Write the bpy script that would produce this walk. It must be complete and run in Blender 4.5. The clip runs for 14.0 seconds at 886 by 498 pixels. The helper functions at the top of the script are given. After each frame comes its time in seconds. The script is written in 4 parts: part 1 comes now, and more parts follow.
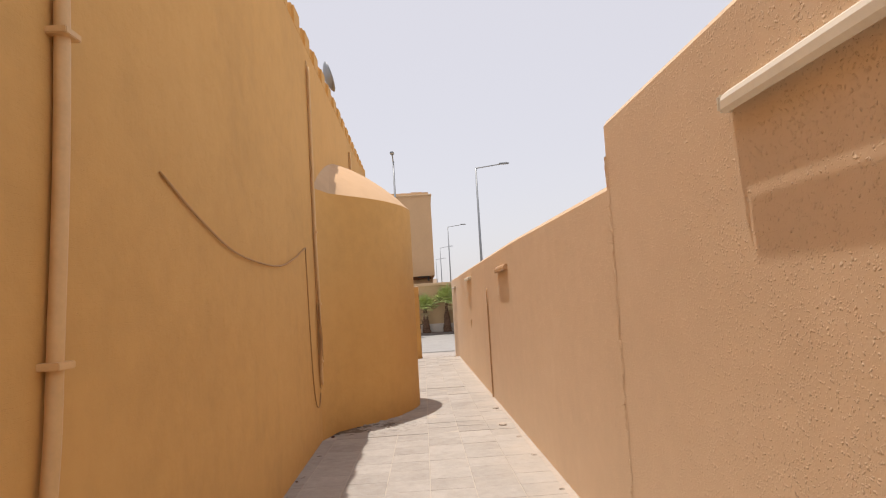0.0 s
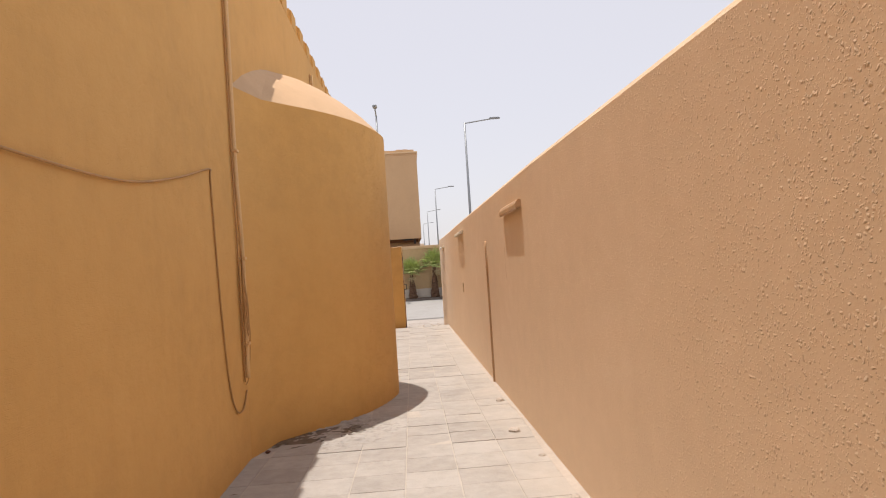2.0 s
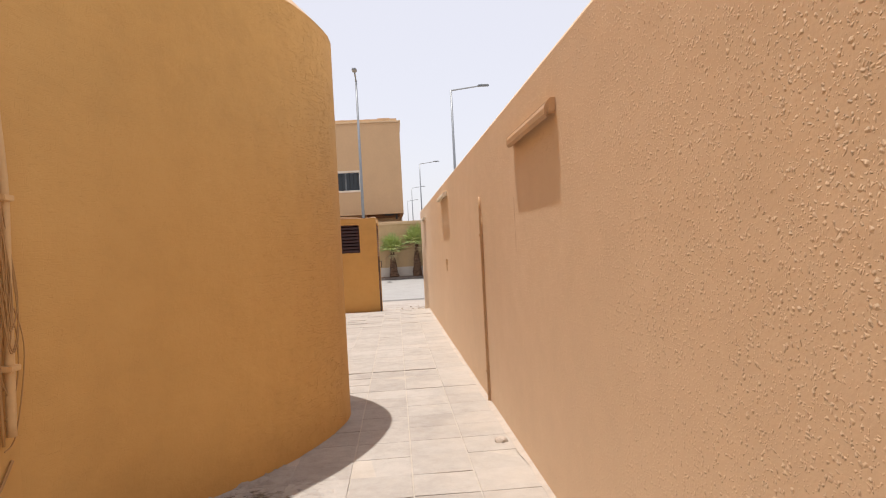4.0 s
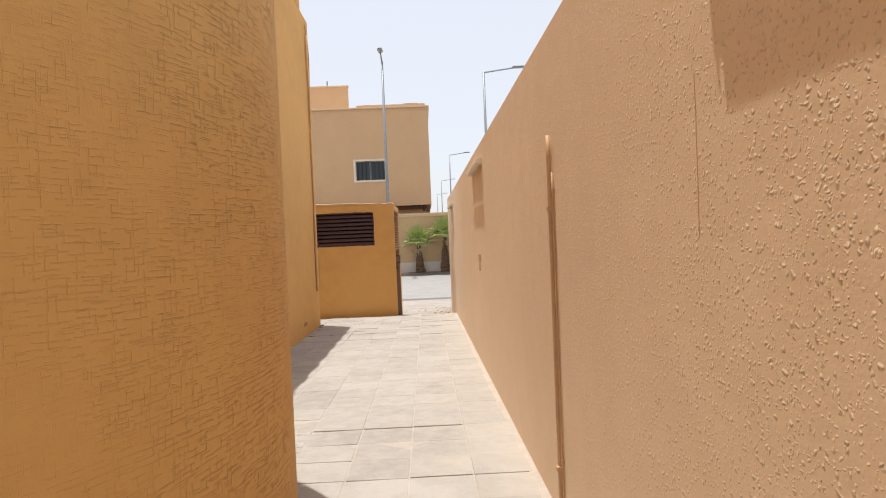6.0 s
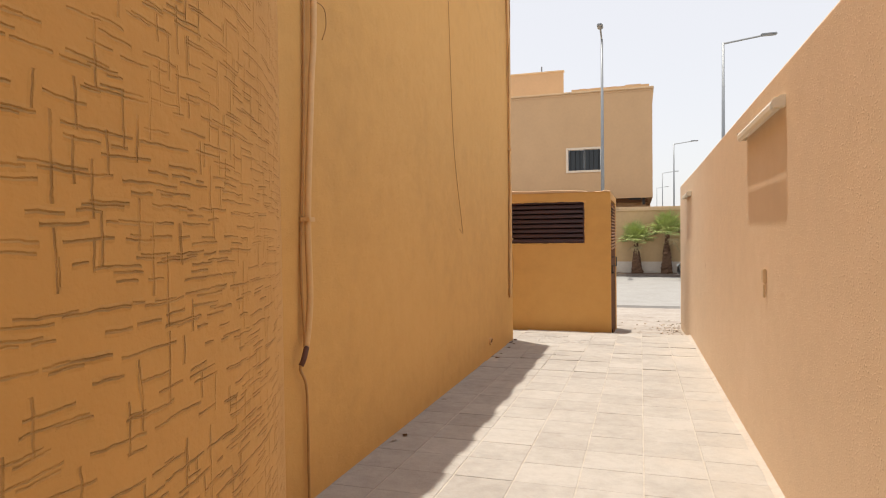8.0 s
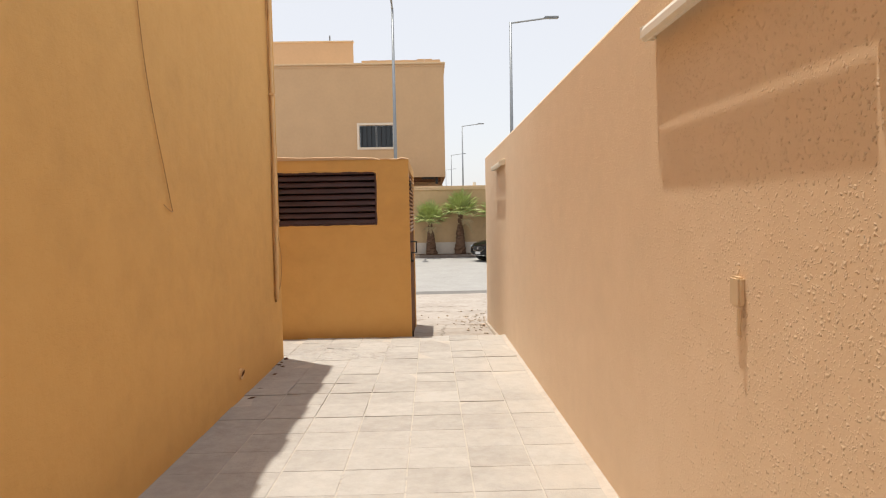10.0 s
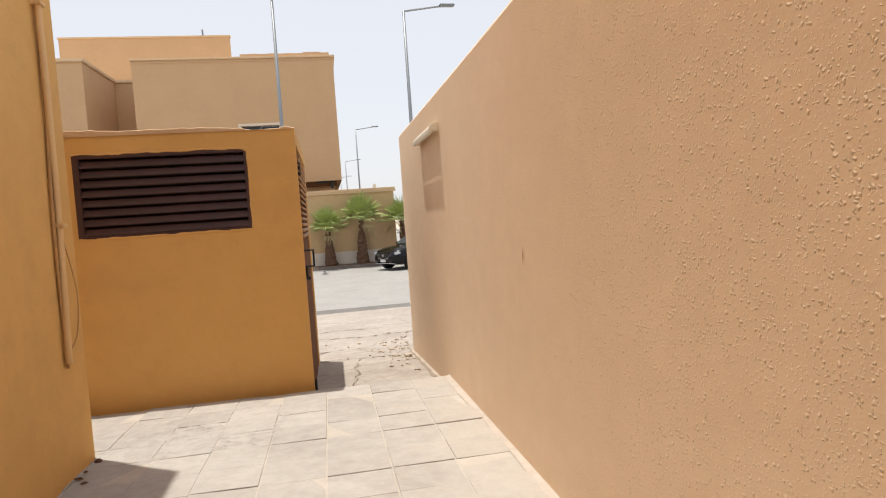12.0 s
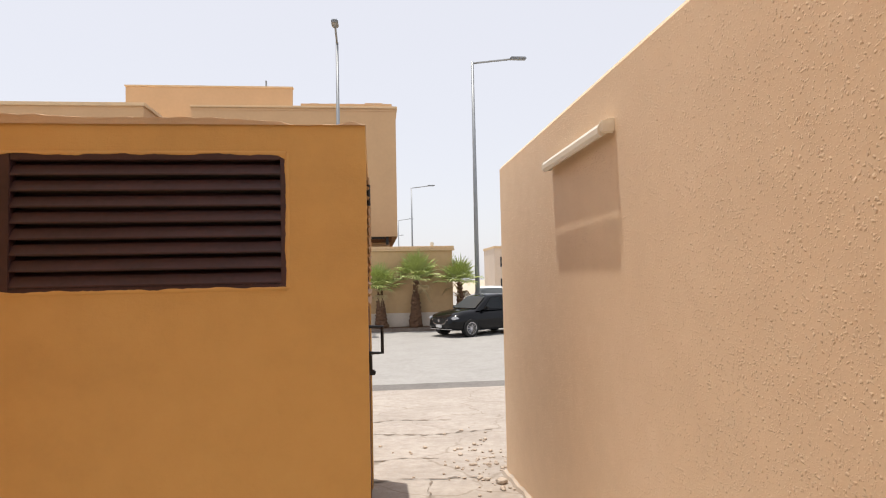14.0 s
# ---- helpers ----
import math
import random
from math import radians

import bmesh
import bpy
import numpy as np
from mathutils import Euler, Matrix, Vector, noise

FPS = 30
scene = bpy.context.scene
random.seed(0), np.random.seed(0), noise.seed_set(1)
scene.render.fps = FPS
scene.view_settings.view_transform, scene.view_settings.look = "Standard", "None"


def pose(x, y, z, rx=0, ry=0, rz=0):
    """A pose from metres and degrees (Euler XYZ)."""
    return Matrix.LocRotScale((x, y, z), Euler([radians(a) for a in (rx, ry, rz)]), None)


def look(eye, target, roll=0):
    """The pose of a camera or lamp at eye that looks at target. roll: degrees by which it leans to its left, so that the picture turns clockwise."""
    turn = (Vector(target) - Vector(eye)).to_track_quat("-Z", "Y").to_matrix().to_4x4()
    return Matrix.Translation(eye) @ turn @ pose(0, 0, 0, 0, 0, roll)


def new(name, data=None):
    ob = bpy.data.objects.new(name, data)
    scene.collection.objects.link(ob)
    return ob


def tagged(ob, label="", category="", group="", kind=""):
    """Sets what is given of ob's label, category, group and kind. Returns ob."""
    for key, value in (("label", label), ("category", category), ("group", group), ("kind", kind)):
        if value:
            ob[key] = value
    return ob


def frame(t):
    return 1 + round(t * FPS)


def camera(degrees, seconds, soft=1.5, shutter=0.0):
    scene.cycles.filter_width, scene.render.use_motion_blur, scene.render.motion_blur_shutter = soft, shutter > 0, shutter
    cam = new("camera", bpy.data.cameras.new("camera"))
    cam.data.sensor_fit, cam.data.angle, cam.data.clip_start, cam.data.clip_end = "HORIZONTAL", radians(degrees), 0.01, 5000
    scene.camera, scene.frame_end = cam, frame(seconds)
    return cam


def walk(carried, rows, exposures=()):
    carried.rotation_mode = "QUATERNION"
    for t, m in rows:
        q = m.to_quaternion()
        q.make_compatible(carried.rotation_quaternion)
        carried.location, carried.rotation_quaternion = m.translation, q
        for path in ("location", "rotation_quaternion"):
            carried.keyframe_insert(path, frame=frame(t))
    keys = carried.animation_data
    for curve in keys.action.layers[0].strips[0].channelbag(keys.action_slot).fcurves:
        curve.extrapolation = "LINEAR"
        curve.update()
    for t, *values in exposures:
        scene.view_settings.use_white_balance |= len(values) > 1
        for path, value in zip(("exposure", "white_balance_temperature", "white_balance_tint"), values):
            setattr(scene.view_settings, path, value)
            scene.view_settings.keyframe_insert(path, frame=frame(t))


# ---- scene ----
cam = camera(70.4, 14.0, soft=1.1)
# seconds, eye, target, roll; the alley falls 2.6 % towards the street
PATH = [
    (0, (0.382, 0.713, 1.402), (0.455, 2.706, 1.552), -3.4),
    (0.5, (0.384, 1.298, 1.369), (0.461, 3.29, 1.515), -1.5),
    (1, (0.379, 1.934, 1.356), (0.514, 3.928, 1.396), -4.2),
    (1.5, (0.427, 2.568, 1.327), (0.585, 4.561, 1.287), -3.2),
    (2, (0.482, 3.183, 1.275), (0.588, 5.18, 1.313), -3.7),
    (2.5, (0.568, 3.863, 1.18), (0.59, 5.862, 1.163), -0.2),
    (3, (0.614, 4.493, 1.157), (0.709, 6.492, 1.137), -1.3),
    (3.5, (0.675, 5.066, 1.137), (0.828, 7.06, 1.164), -0.9),
    (3.7, (0.68, 5.291, 1.145), (0.861, 7.283, 1.143), -2.4),
    (5.8, (0.858, 8.059, 1.097), (0.873, 10.058, 1.017), -3.3),
    (6, (0.867, 8.253, 1.063), (0.923, 10.252, 1.018), -2.4),
    (6.5, (0.918, 8.846, 1.054), (0.9, 10.844, 0.979), -1.7),
    (7, (0.852, 9.476, 1.079), (0.531, 11.45, 1.033), -2.6),
    (7.5, (0.787, 10.136, 1.06), (0.169, 12.038, 1.052), -2.1),
    (8, (0.71, 10.603, 1.083), (0.11, 12.51, 1.036), -0.7),
    (8.5, (0.667, 11.181, 1.085), (0.477, 13.172, 1.055), -0.5),
    (8.7, (0.644, 11.396, 1.125), (0.518, 13.389, 1.008), -1.3),
    (10.8, (0.495, 14.069, 0.962), (0.664, 16.058, 0.85), -2.2),
    (11, (0.495, 14.312, 0.939), (0.729, 16.296, 0.844), -3.1),
    (11.5, (0.502, 15.003, 0.922), (1.009, 16.933, 0.794), -2.7),
    (12, (0.464, 15.547, 0.909), (0.821, 17.512, 0.801), -3.9),
    (12.5, (0.446, 16.225, 0.939), (0.893, 18.174, 0.894), -4.2),
    (13, (0.4, 16.73, 0.94), (0.75, 18.699, 0.921), -5.4),
    (13.5, (0.343, 17.326, 0.945), (0.695, 19.295, 1.01), -4.1),
    (14, (0.283, 17.897, 0.929), (0.5, 19.882, 1.026), -1.2),
]
SKY, SUNE, HAZE = 0.13, 3.25, 5.4
EXPOSURES = [(0, 0.25, 6800, 14), (3, 0.38, 6720, 14), (6, 0.47, 6500, 9), (7, 0.48, 6480, 7), (8.3, 0.49, 6950, 10), (11, 0.46, 6700, 8), (14, 0.43, 6700, 11)]
walk(cam, [(t, look(eye, target, roll)) for t, eye, target, roll in PATH], EXPOSURES)

# ---- light ----
world = bpy.data.worlds.new("world")
scene.world = world
world.use_nodes = True
wn = world.node_tree.nodes
sky = wn.new("ShaderNodeTexSky")
sky.sky_type = "NISHITA"
sky.sun_disc = False
SUN = Vector((-0.112, 0.085, 1.0)).normalized()
sky.sun_elevation = math.asin(SUN.z)
sky.sun_rotation = math.atan2(SUN.x, SUN.y)
sky.air_density, sky.dust_density, sky.ozone_density = 1.0, 2.0, 1.0
haze = wn.new("ShaderNodeMix")
haze.data_type = "RGBA"
haze.inputs[0].default_value = 0.78
haze.inputs[7].default_value = (*[HAZE * c for c in (0.96, 0.97, 1.03)], 1)  # dust in the air whitens the whole sky
world.node_tree.links.new(sky.outputs[0], haze.inputs[6])
world.node_tree.links.new(haze.outputs[2], wn["Background"].inputs[0])
wn["Background"].inputs[1].default_value = SKY
sun = bpy.data.lights.new("sun", "SUN")
sun.energy, sun.angle, sun.color = SUNE, radians(0.53), (1.0, 0.95, 0.87)
sun_ob = new("sun", sun)
sun_ob.matrix_world = look(SUN * 60, (0, 0, 0))


# ---- materials ----
def mat(name, rough=0.8, metal=0.0):
    m = bpy.data.materials.new(name)
    m.use_nodes = True
    b = m.node_tree.nodes["Principled BSDF"]
    b.inputs["Roughness"].default_value = rough
    b.inputs["Metallic"].default_value = metal
    return m, m.node_tree, b


def nd(t, kind, **props):
    n = t.nodes.new(kind)
    for k, v in props.items():
        if k == "operation":
            n.operation = v
        elif k == "data_type":
            n.data_type = v
        elif k == "feature":
            n.feature = v
        elif k == "blend_type":
            n.blend_type = v
    return n


def mth(t, op, a, b=None, clamp=False):
    n = t.nodes.new("ShaderNodeMath")
    n.operation = op
    n.use_clamp = clamp
    for i, v in enumerate((a, b)):
        if v is None:
            continue
        if isinstance(v, (int, float)):
            n.inputs[i].default_value = v
        else:
            t.links.new(v, n.inputs[i])
    return n.outputs[0]


def coord(t, kind="Object", scale=(1, 1, 1)):
    c = t.nodes.new("ShaderNodeTexCoord")
    m = t.nodes.new("ShaderNodeMapping")
    m.inputs["Scale"].default_value = scale
    t.links.new(c.outputs[kind], m.inputs[0])
    return m.outputs[0]


def noise_tex(t, vec, scale, detail=4.0, rough=0.55):
    n = t.nodes.new("ShaderNodeTexNoise")
    n.inputs["Scale"].default_value = scale
    n.inputs["Detail"].default_value = detail
    n.inputs["Roughness"].default_value = rough
    t.links.new(vec, n.inputs["Vector"])
    return n.outputs["Fac"]


def ramp(t, fac, stops):
    r = t.nodes.new("ShaderNodeValToRGB")
    e = r.color_ramp.elements
    while len(e) < len(stops):
        e.new(0.5)
    for el, (p, c) in zip(e, stops):
        el.position = p
        el.color = (*c, 1)
    t.links.new(fac, r.inputs[0])
    return r.outputs[0]


def mixc(t, fac, a, b, mode="MIX"):
    n = t.nodes.new("ShaderNodeMix")
    n.data_type = "RGBA"
    n.blend_type = mode
    for i, v in ((0, fac), (6, a), (7, b)):
        if isinstance(v, (int, float)):
            n.inputs[i].default_value = v
        elif isinstance(v, tuple):
            n.inputs[i].default_value = (*v, 1)
        else:
            t.links.new(v, n.inputs[i])
    return n.outputs[2]


def bump(t, bsdf, height, dist, strength=1.0, before=None):
    n = t.nodes.new("ShaderNodeBump")
    n.inputs["Distance"].default_value = dist
    n.inputs["Strength"].default_value = strength
    t.links.new(height, n.inputs["Height"])
    if before is not None:
        t.links.new(before, n.inputs["Normal"])
    t.links.new(n.outputs[0], bsdf.inputs["Normal"])
    return n.outputs[0]


def shade(c, k):
    return tuple(min(1.0, v * k) for v in c)


def plain(name, colour, rough=0.6, metal=0.0, var=0.12, scale=6.0, relief=0.0):
    m, t, b = mat(name, rough, metal)
    v = coord(t)
    n1 = noise_tex(t, v, scale, 5)
    n2 = noise_tex(t, v, scale * 9, 3)
    mixed = mth(t, "ADD", mth(t, "MULTIPLY", n1, 0.65), mth(t, "MULTIPLY", n2, 0.35))
    col = ramp(t, mixed, [(0.3, shade(colour, 1 - var)), (0.7, shade(colour, 1 + var))])
    t.links.new(col, b.inputs["Base Color"])
    r = mth(t, "ADD", mth(t, "MULTIPLY", n1, 0.16), rough - 0.08, True)
    t.links.new(r, b.inputs["Roughness"])
    if relief:
        bump(t, b, n2, relief)
    return m


def dashes(t, uv, cell_u, cell_v, along, seed, keep):
    """Short scratched lines of a trowelled render: 1 in the groove, a raised lip beside it."""
    sep = t.nodes.new("ShaderNodeSeparateXYZ")
    t.links.new(uv, sep.inputs[0])
    u = mth(t, "MULTIPLY_ADD", sep.outputs[0], 1 / cell_u)
    u.node.inputs[2].default_value = seed * 7.31
    v = mth(t, "MULTIPLY_ADD", sep.outputs[1], 1 / cell_v)
    v.node.inputs[2].default_value = seed * 3.77
    if along == "u":
        u = mth(t, "ADD", u, mth(t, "MULTIPLY", mth(t, "FLOOR", v), 0.37))
    else:
        v = mth(t, "ADD", v, mth(t, "MULTIPLY", mth(t, "FLOOR", u), 0.41))
    fu, fv = mth(t, "FLOOR", u), mth(t, "FLOOR", v)
    com = t.nodes.new("ShaderNodeCombineXYZ")
    t.links.new(fu, com.inputs[0])
    t.links.new(fv, com.inputs[1])
    com.inputs[2].default_value = seed
    wh = t.nodes.new("ShaderNodeTexWhiteNoise")
    t.links.new(com.outputs[0], wh.inputs["Vector"])
    sc = t.nodes.new("ShaderNodeSeparateColor")
    t.links.new(wh.outputs["Color"], sc.inputs[0])
    a, b = (mth(t, "FRACT", u), mth(t, "FRACT", v)) if along == "u" else (mth(t, "FRACT", v), mth(t, "FRACT", u))
    size = cell_v if along == "u" else cell_u
    centre = mth(t, "MULTIPLY_ADD", sc.outputs[0], 0.5)
    centre.node.inputs[2].default_value = 0.25
    d = mth(t, "ABSOLUTE", mth(t, "SUBTRACT", b, centre))
    groove = mth(t, "SUBTRACT", 1.0, mth(t, "DIVIDE", d, 0.0017 / size), True)
    lip = mth(t, "SUBTRACT", 1.0, mth(t, "DIVIDE", d, 0.0048 / size), True)
    line = mth(t, "SUBTRACT", groove, mth(t, "MULTIPLY", lip, 0.38))
    ends = mth(t, "LESS_THAN", mth(t, "ABSOLUTE", mth(t, "SUBTRACT", a, 0.5)), mth(t, "MULTIPLY_ADD", sc.outputs[1], 0.3))
    ends.node.inputs[1].links[0].from_node.inputs[2].default_value = 0.2
    on = mth(t, "GREATER_THAN", wh.outputs["Value"], 1 - keep)
    return mth(t, "MULTIPLY", mth(t, "MULTIPLY", line, ends), on)


def stucco(name, colour, lumps=False, scratched=True):
    """Painted render: ochre with scratched lines, or sand with spattered lumps."""
    m, t, b = mat(name, 0.86)
    uv = coord(t, "UV")
    big = noise_tex(t, uv, 0.55, 4)
    mid = noise_tex(t, uv, 5.0, 6, 0.6)
    fine = noise_tex(t, uv, 90.0, 3)
    mixed = mth(t, "ADD", mth(t, "MULTIPLY", big, 0.6), mth(t, "MULTIPLY", mid, 0.4))
    col = ramp(t, mixed, [(0.32, shade(colour, 0.94 if lumps else 0.88)), (0.52, colour), (0.72, tuple(min(1, c * k) for c, k in zip(colour, (1.06, 1.08, 1.13))))])
    streak = noise_tex(t, coord(t, "UV", (3.0, 0.25, 1)), 1.6, 5)
    sfac = ramp(t, streak, [(0.56, (0, 0, 0)), (0.8, (1, 1, 1))])
    col = mixc(t, mth(t, "MULTIPLY", sfac, 0.05 if lumps else 0.14), col, shade(colour, 0.72))
    if lumps:
        vo = t.nodes.new("ShaderNodeTexVoronoi")
        vo.inputs["Scale"].default_value = 74
        warp = t.nodes.new("ShaderNodeVectorMath")
        warp.operation = "MULTIPLY_ADD"
        nz = t.nodes.new("ShaderNodeTexNoise")
        nz.inputs["Scale"].default_value = 48
        t.links.new(uv, nz.inputs["Vector"])
        t.links.new(nz.outputs["Color"], warp.inputs[0])
        warp.inputs[1].default_value = (0.02, 0.02, 0)
        t.links.new(uv, warp.inputs[2])
        t.links.new(warp.outputs[0], vo.inputs["Vector"])
        sc = t.nodes.new("ShaderNodeSeparateColor")
        t.links.new(vo.outputs["Color"], sc.inputs[0])
        dens = mth(t, "MULTIPLY_ADD", noise_tex(t, uv, 1.3, 3), 1.7)
        dens.node.inputs[2].default_value = 0.16
        on = mth(t, "LESS_THAN", sc.outputs[0], dens)
        rad = mth(t, "MULTIPLY_ADD", sc.outputs[1], 0.33)
        rad.node.inputs[2].default_value = 0.14
        blob = mth(t, "SUBTRACT", 1.0, mth(t, "DIVIDE", vo.outputs["Distance"], rad), True)
        blob = mth(t, "POWER", mth(t, "MULTIPLY", blob, on), 0.9)
        vs2 = t.nodes.new("ShaderNodeTexVoronoi")
        vs2.inputs["Scale"].default_value = 135
        t.links.new(warp.outputs[0], vs2.inputs["Vector"])
        sc2 = t.nodes.new("ShaderNodeSeparateColor")
        t.links.new(vs2.outputs["Color"], sc2.inputs[0])
        grit = mth(t, "SUBTRACT", 1.0, mth(t, "DIVIDE", vs2.outputs["Distance"], 0.42), True)
        grit = mth(t, "MULTIPLY", grit, mth(t, "LESS_THAN", sc2.outputs[0], mth(t, "MULTIPLY", dens, 0.42)))
        h = mth(t, "ADD", mth(t, "MULTIPLY", blob, 0.0052), mth(t, "MULTIPLY", mid, 0.003))
        h = mth(t, "ADD", h, mth(t, "MULTIPLY", grit, 0.0018))
        h = mth(t, "ADD", h, mth(t, "MULTIPLY", fine, 0.0008))
    else:
        warp = t.nodes.new("ShaderNodeVectorMath")
        warp.operation = "MULTIPLY_ADD"
        nz = t.nodes.new("ShaderNodeTexNoise")
        nz.inputs["Scale"].default_value = 7
        nz.inputs["Detail"].default_value = 3
        t.links.new(uv, nz.inputs["Vector"])
        t.links.new(nz.outputs["Color"], warp.inputs[0])
        warp.inputs[1].default_value = (0.018, 0.018, 0)
        t.links.new(uv, warp.inputs[2])
        warp2 = t.nodes.new("ShaderNodeVectorMath")
        warp2.operation = "MULTIPLY_ADD"
        nz2 = t.nodes.new("ShaderNodeTexNoise")
        nz2.inputs["Scale"].default_value = 60
        nz2.inputs["Detail"].default_value = 3
        t.links.new(uv, nz2.inputs["Vector"])
        t.links.new(nz2.outputs["Color"], warp2.inputs[0])
        warp2.inputs[1].default_value = (0.005, 0.005, 0)
        t.links.new(warp.outputs[0], warp2.inputs[2])
        w = warp2.outputs[0]
        g = dashes(t, w, 0.1, 0.021, "u", 1.0, 0.7)
        for cu, cv, al, sd, kp in ((0.026, 0.085, "v", 2.0, 0.36), (0.07, 0.016, "u", 3.0, 0.4), (0.02, 0.06, "v", 4.0, 0.22), (0.045, 0.022, "u", 5.0, 0.36)):
            g = mth(t, "ADD", g, dashes(t, w, cu, cv, al, sd, kp))
        patch = ramp(t, noise_tex(t, uv, 1.7, 3), [(0.36, (0.4, 0.4, 0.4)), (0.52, (1, 1, 1))])
        g = mth(t, "MULTIPLY", g, ramp(t, noise_tex(t, uv, 16, 3), [(0.34, (0.4, 0.4, 0.4)), (0.52, (1, 1, 1))]))
        g = mth(t, "MULTIPLY", g, mth(t, "MULTIPLY", patch, 1.0 if scratched else 0.14))
        su = t.nodes.new("ShaderNodeSeparateXYZ")
        t.links.new(uv, su.inputs[0])
        rub = mth(t, "DIVIDE", mth(t, "ADD", su.outputs[0], 1.7), 1.2, True)
        g = mth(t, "MULTIPLY", g, mth(t, "MULTIPLY_ADD", rub, 0.75))
        g.node.inputs[1].links[0].from_node.inputs[2].default_value = 0.25
        h = mth(t, "ADD", mth(t, "MULTIPLY", g, -0.0040), mth(t, "MULTIPLY", mid, 0.008))
        h = mth(t, "ADD", h, mth(t, "MULTIPLY", fine, 0.0009))
    t.links.new(col, b.inputs["Base Color"])
    bump(t, b, h, 1.0)
    return m


OCHRE = stucco("ochre_scratched_render", (0.635, 0.360, 0.114))
# paler copy of the ochre render, with the sun's glare put into its colour
LIT_RENDER = stucco("sunlit_pale_render", (0.56, 0.37, 0.215), False, False)
OCHRE_FLAT = stucco("ochre_smooth_render", (0.635, 0.360, 0.114), False, False)
SAND = stucco("sand_spatter_render", (0.785, 0.592, 0.406), True)


def paving(name, a, b_, c, per_object=True, cracks=False):
    m, t, b = mat(name, 0.85)
    v = coord(t, "Object")
    geo = t.nodes.new("ShaderNodeNewGeometry")
    sepn = geo.outputs["Position"]
    big = noise_tex(t, sepn, 1.4, 5, 0.65)
    mid = noise_tex(t, sepn, 9, 6, 0.7)
    fine = noise_tex(t, sepn, 140, 3)
    mixed = mth(t, "ADD", mth(t, "MULTIPLY", big, 0.45), mth(t, "MULTIPLY", mid, 0.55))
    if per_object:
        oi = t.nodes.new("ShaderNodeObjectInfo")
        r = mth(t, "MULTIPLY_ADD", oi.outputs["Random"], 0.15)
        r.node.inputs[2].default_value = -0.075
        mixed = mth(t, "ADD", mixed, r)
    col = ramp(t, mixed, [(0.34, a), (0.5, b_), (0.64, c)])
    col = mixc(t, mth(t, "MULTIPLY", fine, 0.25), col, shade(b_, 0.75))
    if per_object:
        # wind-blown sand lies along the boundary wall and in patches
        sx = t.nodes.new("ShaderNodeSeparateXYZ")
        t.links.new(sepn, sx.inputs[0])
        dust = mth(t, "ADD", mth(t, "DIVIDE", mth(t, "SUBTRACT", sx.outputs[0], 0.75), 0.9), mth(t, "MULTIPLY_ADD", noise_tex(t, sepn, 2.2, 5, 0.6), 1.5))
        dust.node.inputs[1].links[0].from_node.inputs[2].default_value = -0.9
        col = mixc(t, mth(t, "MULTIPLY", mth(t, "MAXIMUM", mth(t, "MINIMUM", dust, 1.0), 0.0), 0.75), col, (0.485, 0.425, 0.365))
    if cracks:
        vo = t.nodes.new("ShaderNodeTexVoronoi")
        vo.feature = "DISTANCE_TO_EDGE"
        vo.inputs["Scale"].default_value = 0.85
        wv = t.nodes.new("ShaderNodeVectorMath")
        wv.operation = "MULTIPLY_ADD"
        nz = t.nodes.new("ShaderNodeTexNoise")
        nz.inputs["Scale"].default_value = 2.5
        nz.inputs["Detail"].default_value = 6
        t.links.new(sepn, nz.inputs["Vector"])
        t.links.new(nz.outputs["Color"], wv.inputs[0])
        wv.inputs[1].default_value = (0.5, 0.5, 0)
        t.links.new(sepn, wv.inputs[2])
        t.links.new(wv.outputs[0], vo.inputs["Vector"])
        crack = mth(t, "SUBTRACT", 1.0, mth(t, "DIVIDE", vo.outputs["Distance"], mth(t, "MULTIPLY", big, 0.028)), True)
        col = mixc(t, mth(t, "MULTIPLY", crack, 0.62), col, (0.2, 0.16, 0.12))
    t.links.new(col, b.inputs["Base Color"])
    h = mth(t, "ADD", mth(t, "MULTIPLY", mid, 0.012), mth(t, "MULTIPLY", fine, 0.0012))
    bump(t, b, h, 1.0, 1.0)
    return m


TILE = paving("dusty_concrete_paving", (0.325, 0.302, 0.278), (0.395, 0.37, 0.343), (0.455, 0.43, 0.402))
JOINT = paving("sandy_joint", (0.40, 0.36, 0.315), (0.46, 0.42, 0.372), (0.52, 0.48, 0.43), False)
APRON = paving("cracked_concrete", (0.29, 0.25, 0.215), (0.37, 0.325, 0.285), (0.45, 0.405, 0.36), False, True)
CEMENT = paving("rough_dried_cement", (0.26, 0.238, 0.215), (0.39, 0.365, 0.338), (0.48, 0.455, 0.425), False)
MORTAR = paving("pinkish_mortar", (0.40, 0.345, 0.295), (0.48, 0.42, 0.365), (0.54, 0.48, 0.42), False)
ROAD = paving("dusty_asphalt", (0.27, 0.26, 0.245), (0.315, 0.305, 0.29), (0.36, 0.35, 0.335), False)
GUTTER = paving("dark_asphalt_edge", (0.11, 0.102, 0.095), (0.17, 0.158, 0.148), (0.2, 0.185, 0.17), False)
DESERT = paving("sandy_ground", (0.44, 0.36, 0.27), (0.50, 0.42, 0.32), (0.56, 0.48, 0.38), False)
# kerb colour halved to paint in the palms' shade along the road edge
KERB = paving("shade_darkened_kerb_stone", (0.12, 0.09, 0.075), (0.19, 0.15, 0.125), (0.3, 0.25, 0.21), False)
RUBBLE = paving("broken_stone", (0.34, 0.27, 0.21), (0.45, 0.365, 0.29), (0.54, 0.45, 0.37))
RUBBLE_DARK = paving("dirt_in_cracks", (0.13, 0.10, 0.075), (0.2, 0.16, 0.125), (0.27, 0.22, 0.175), False)
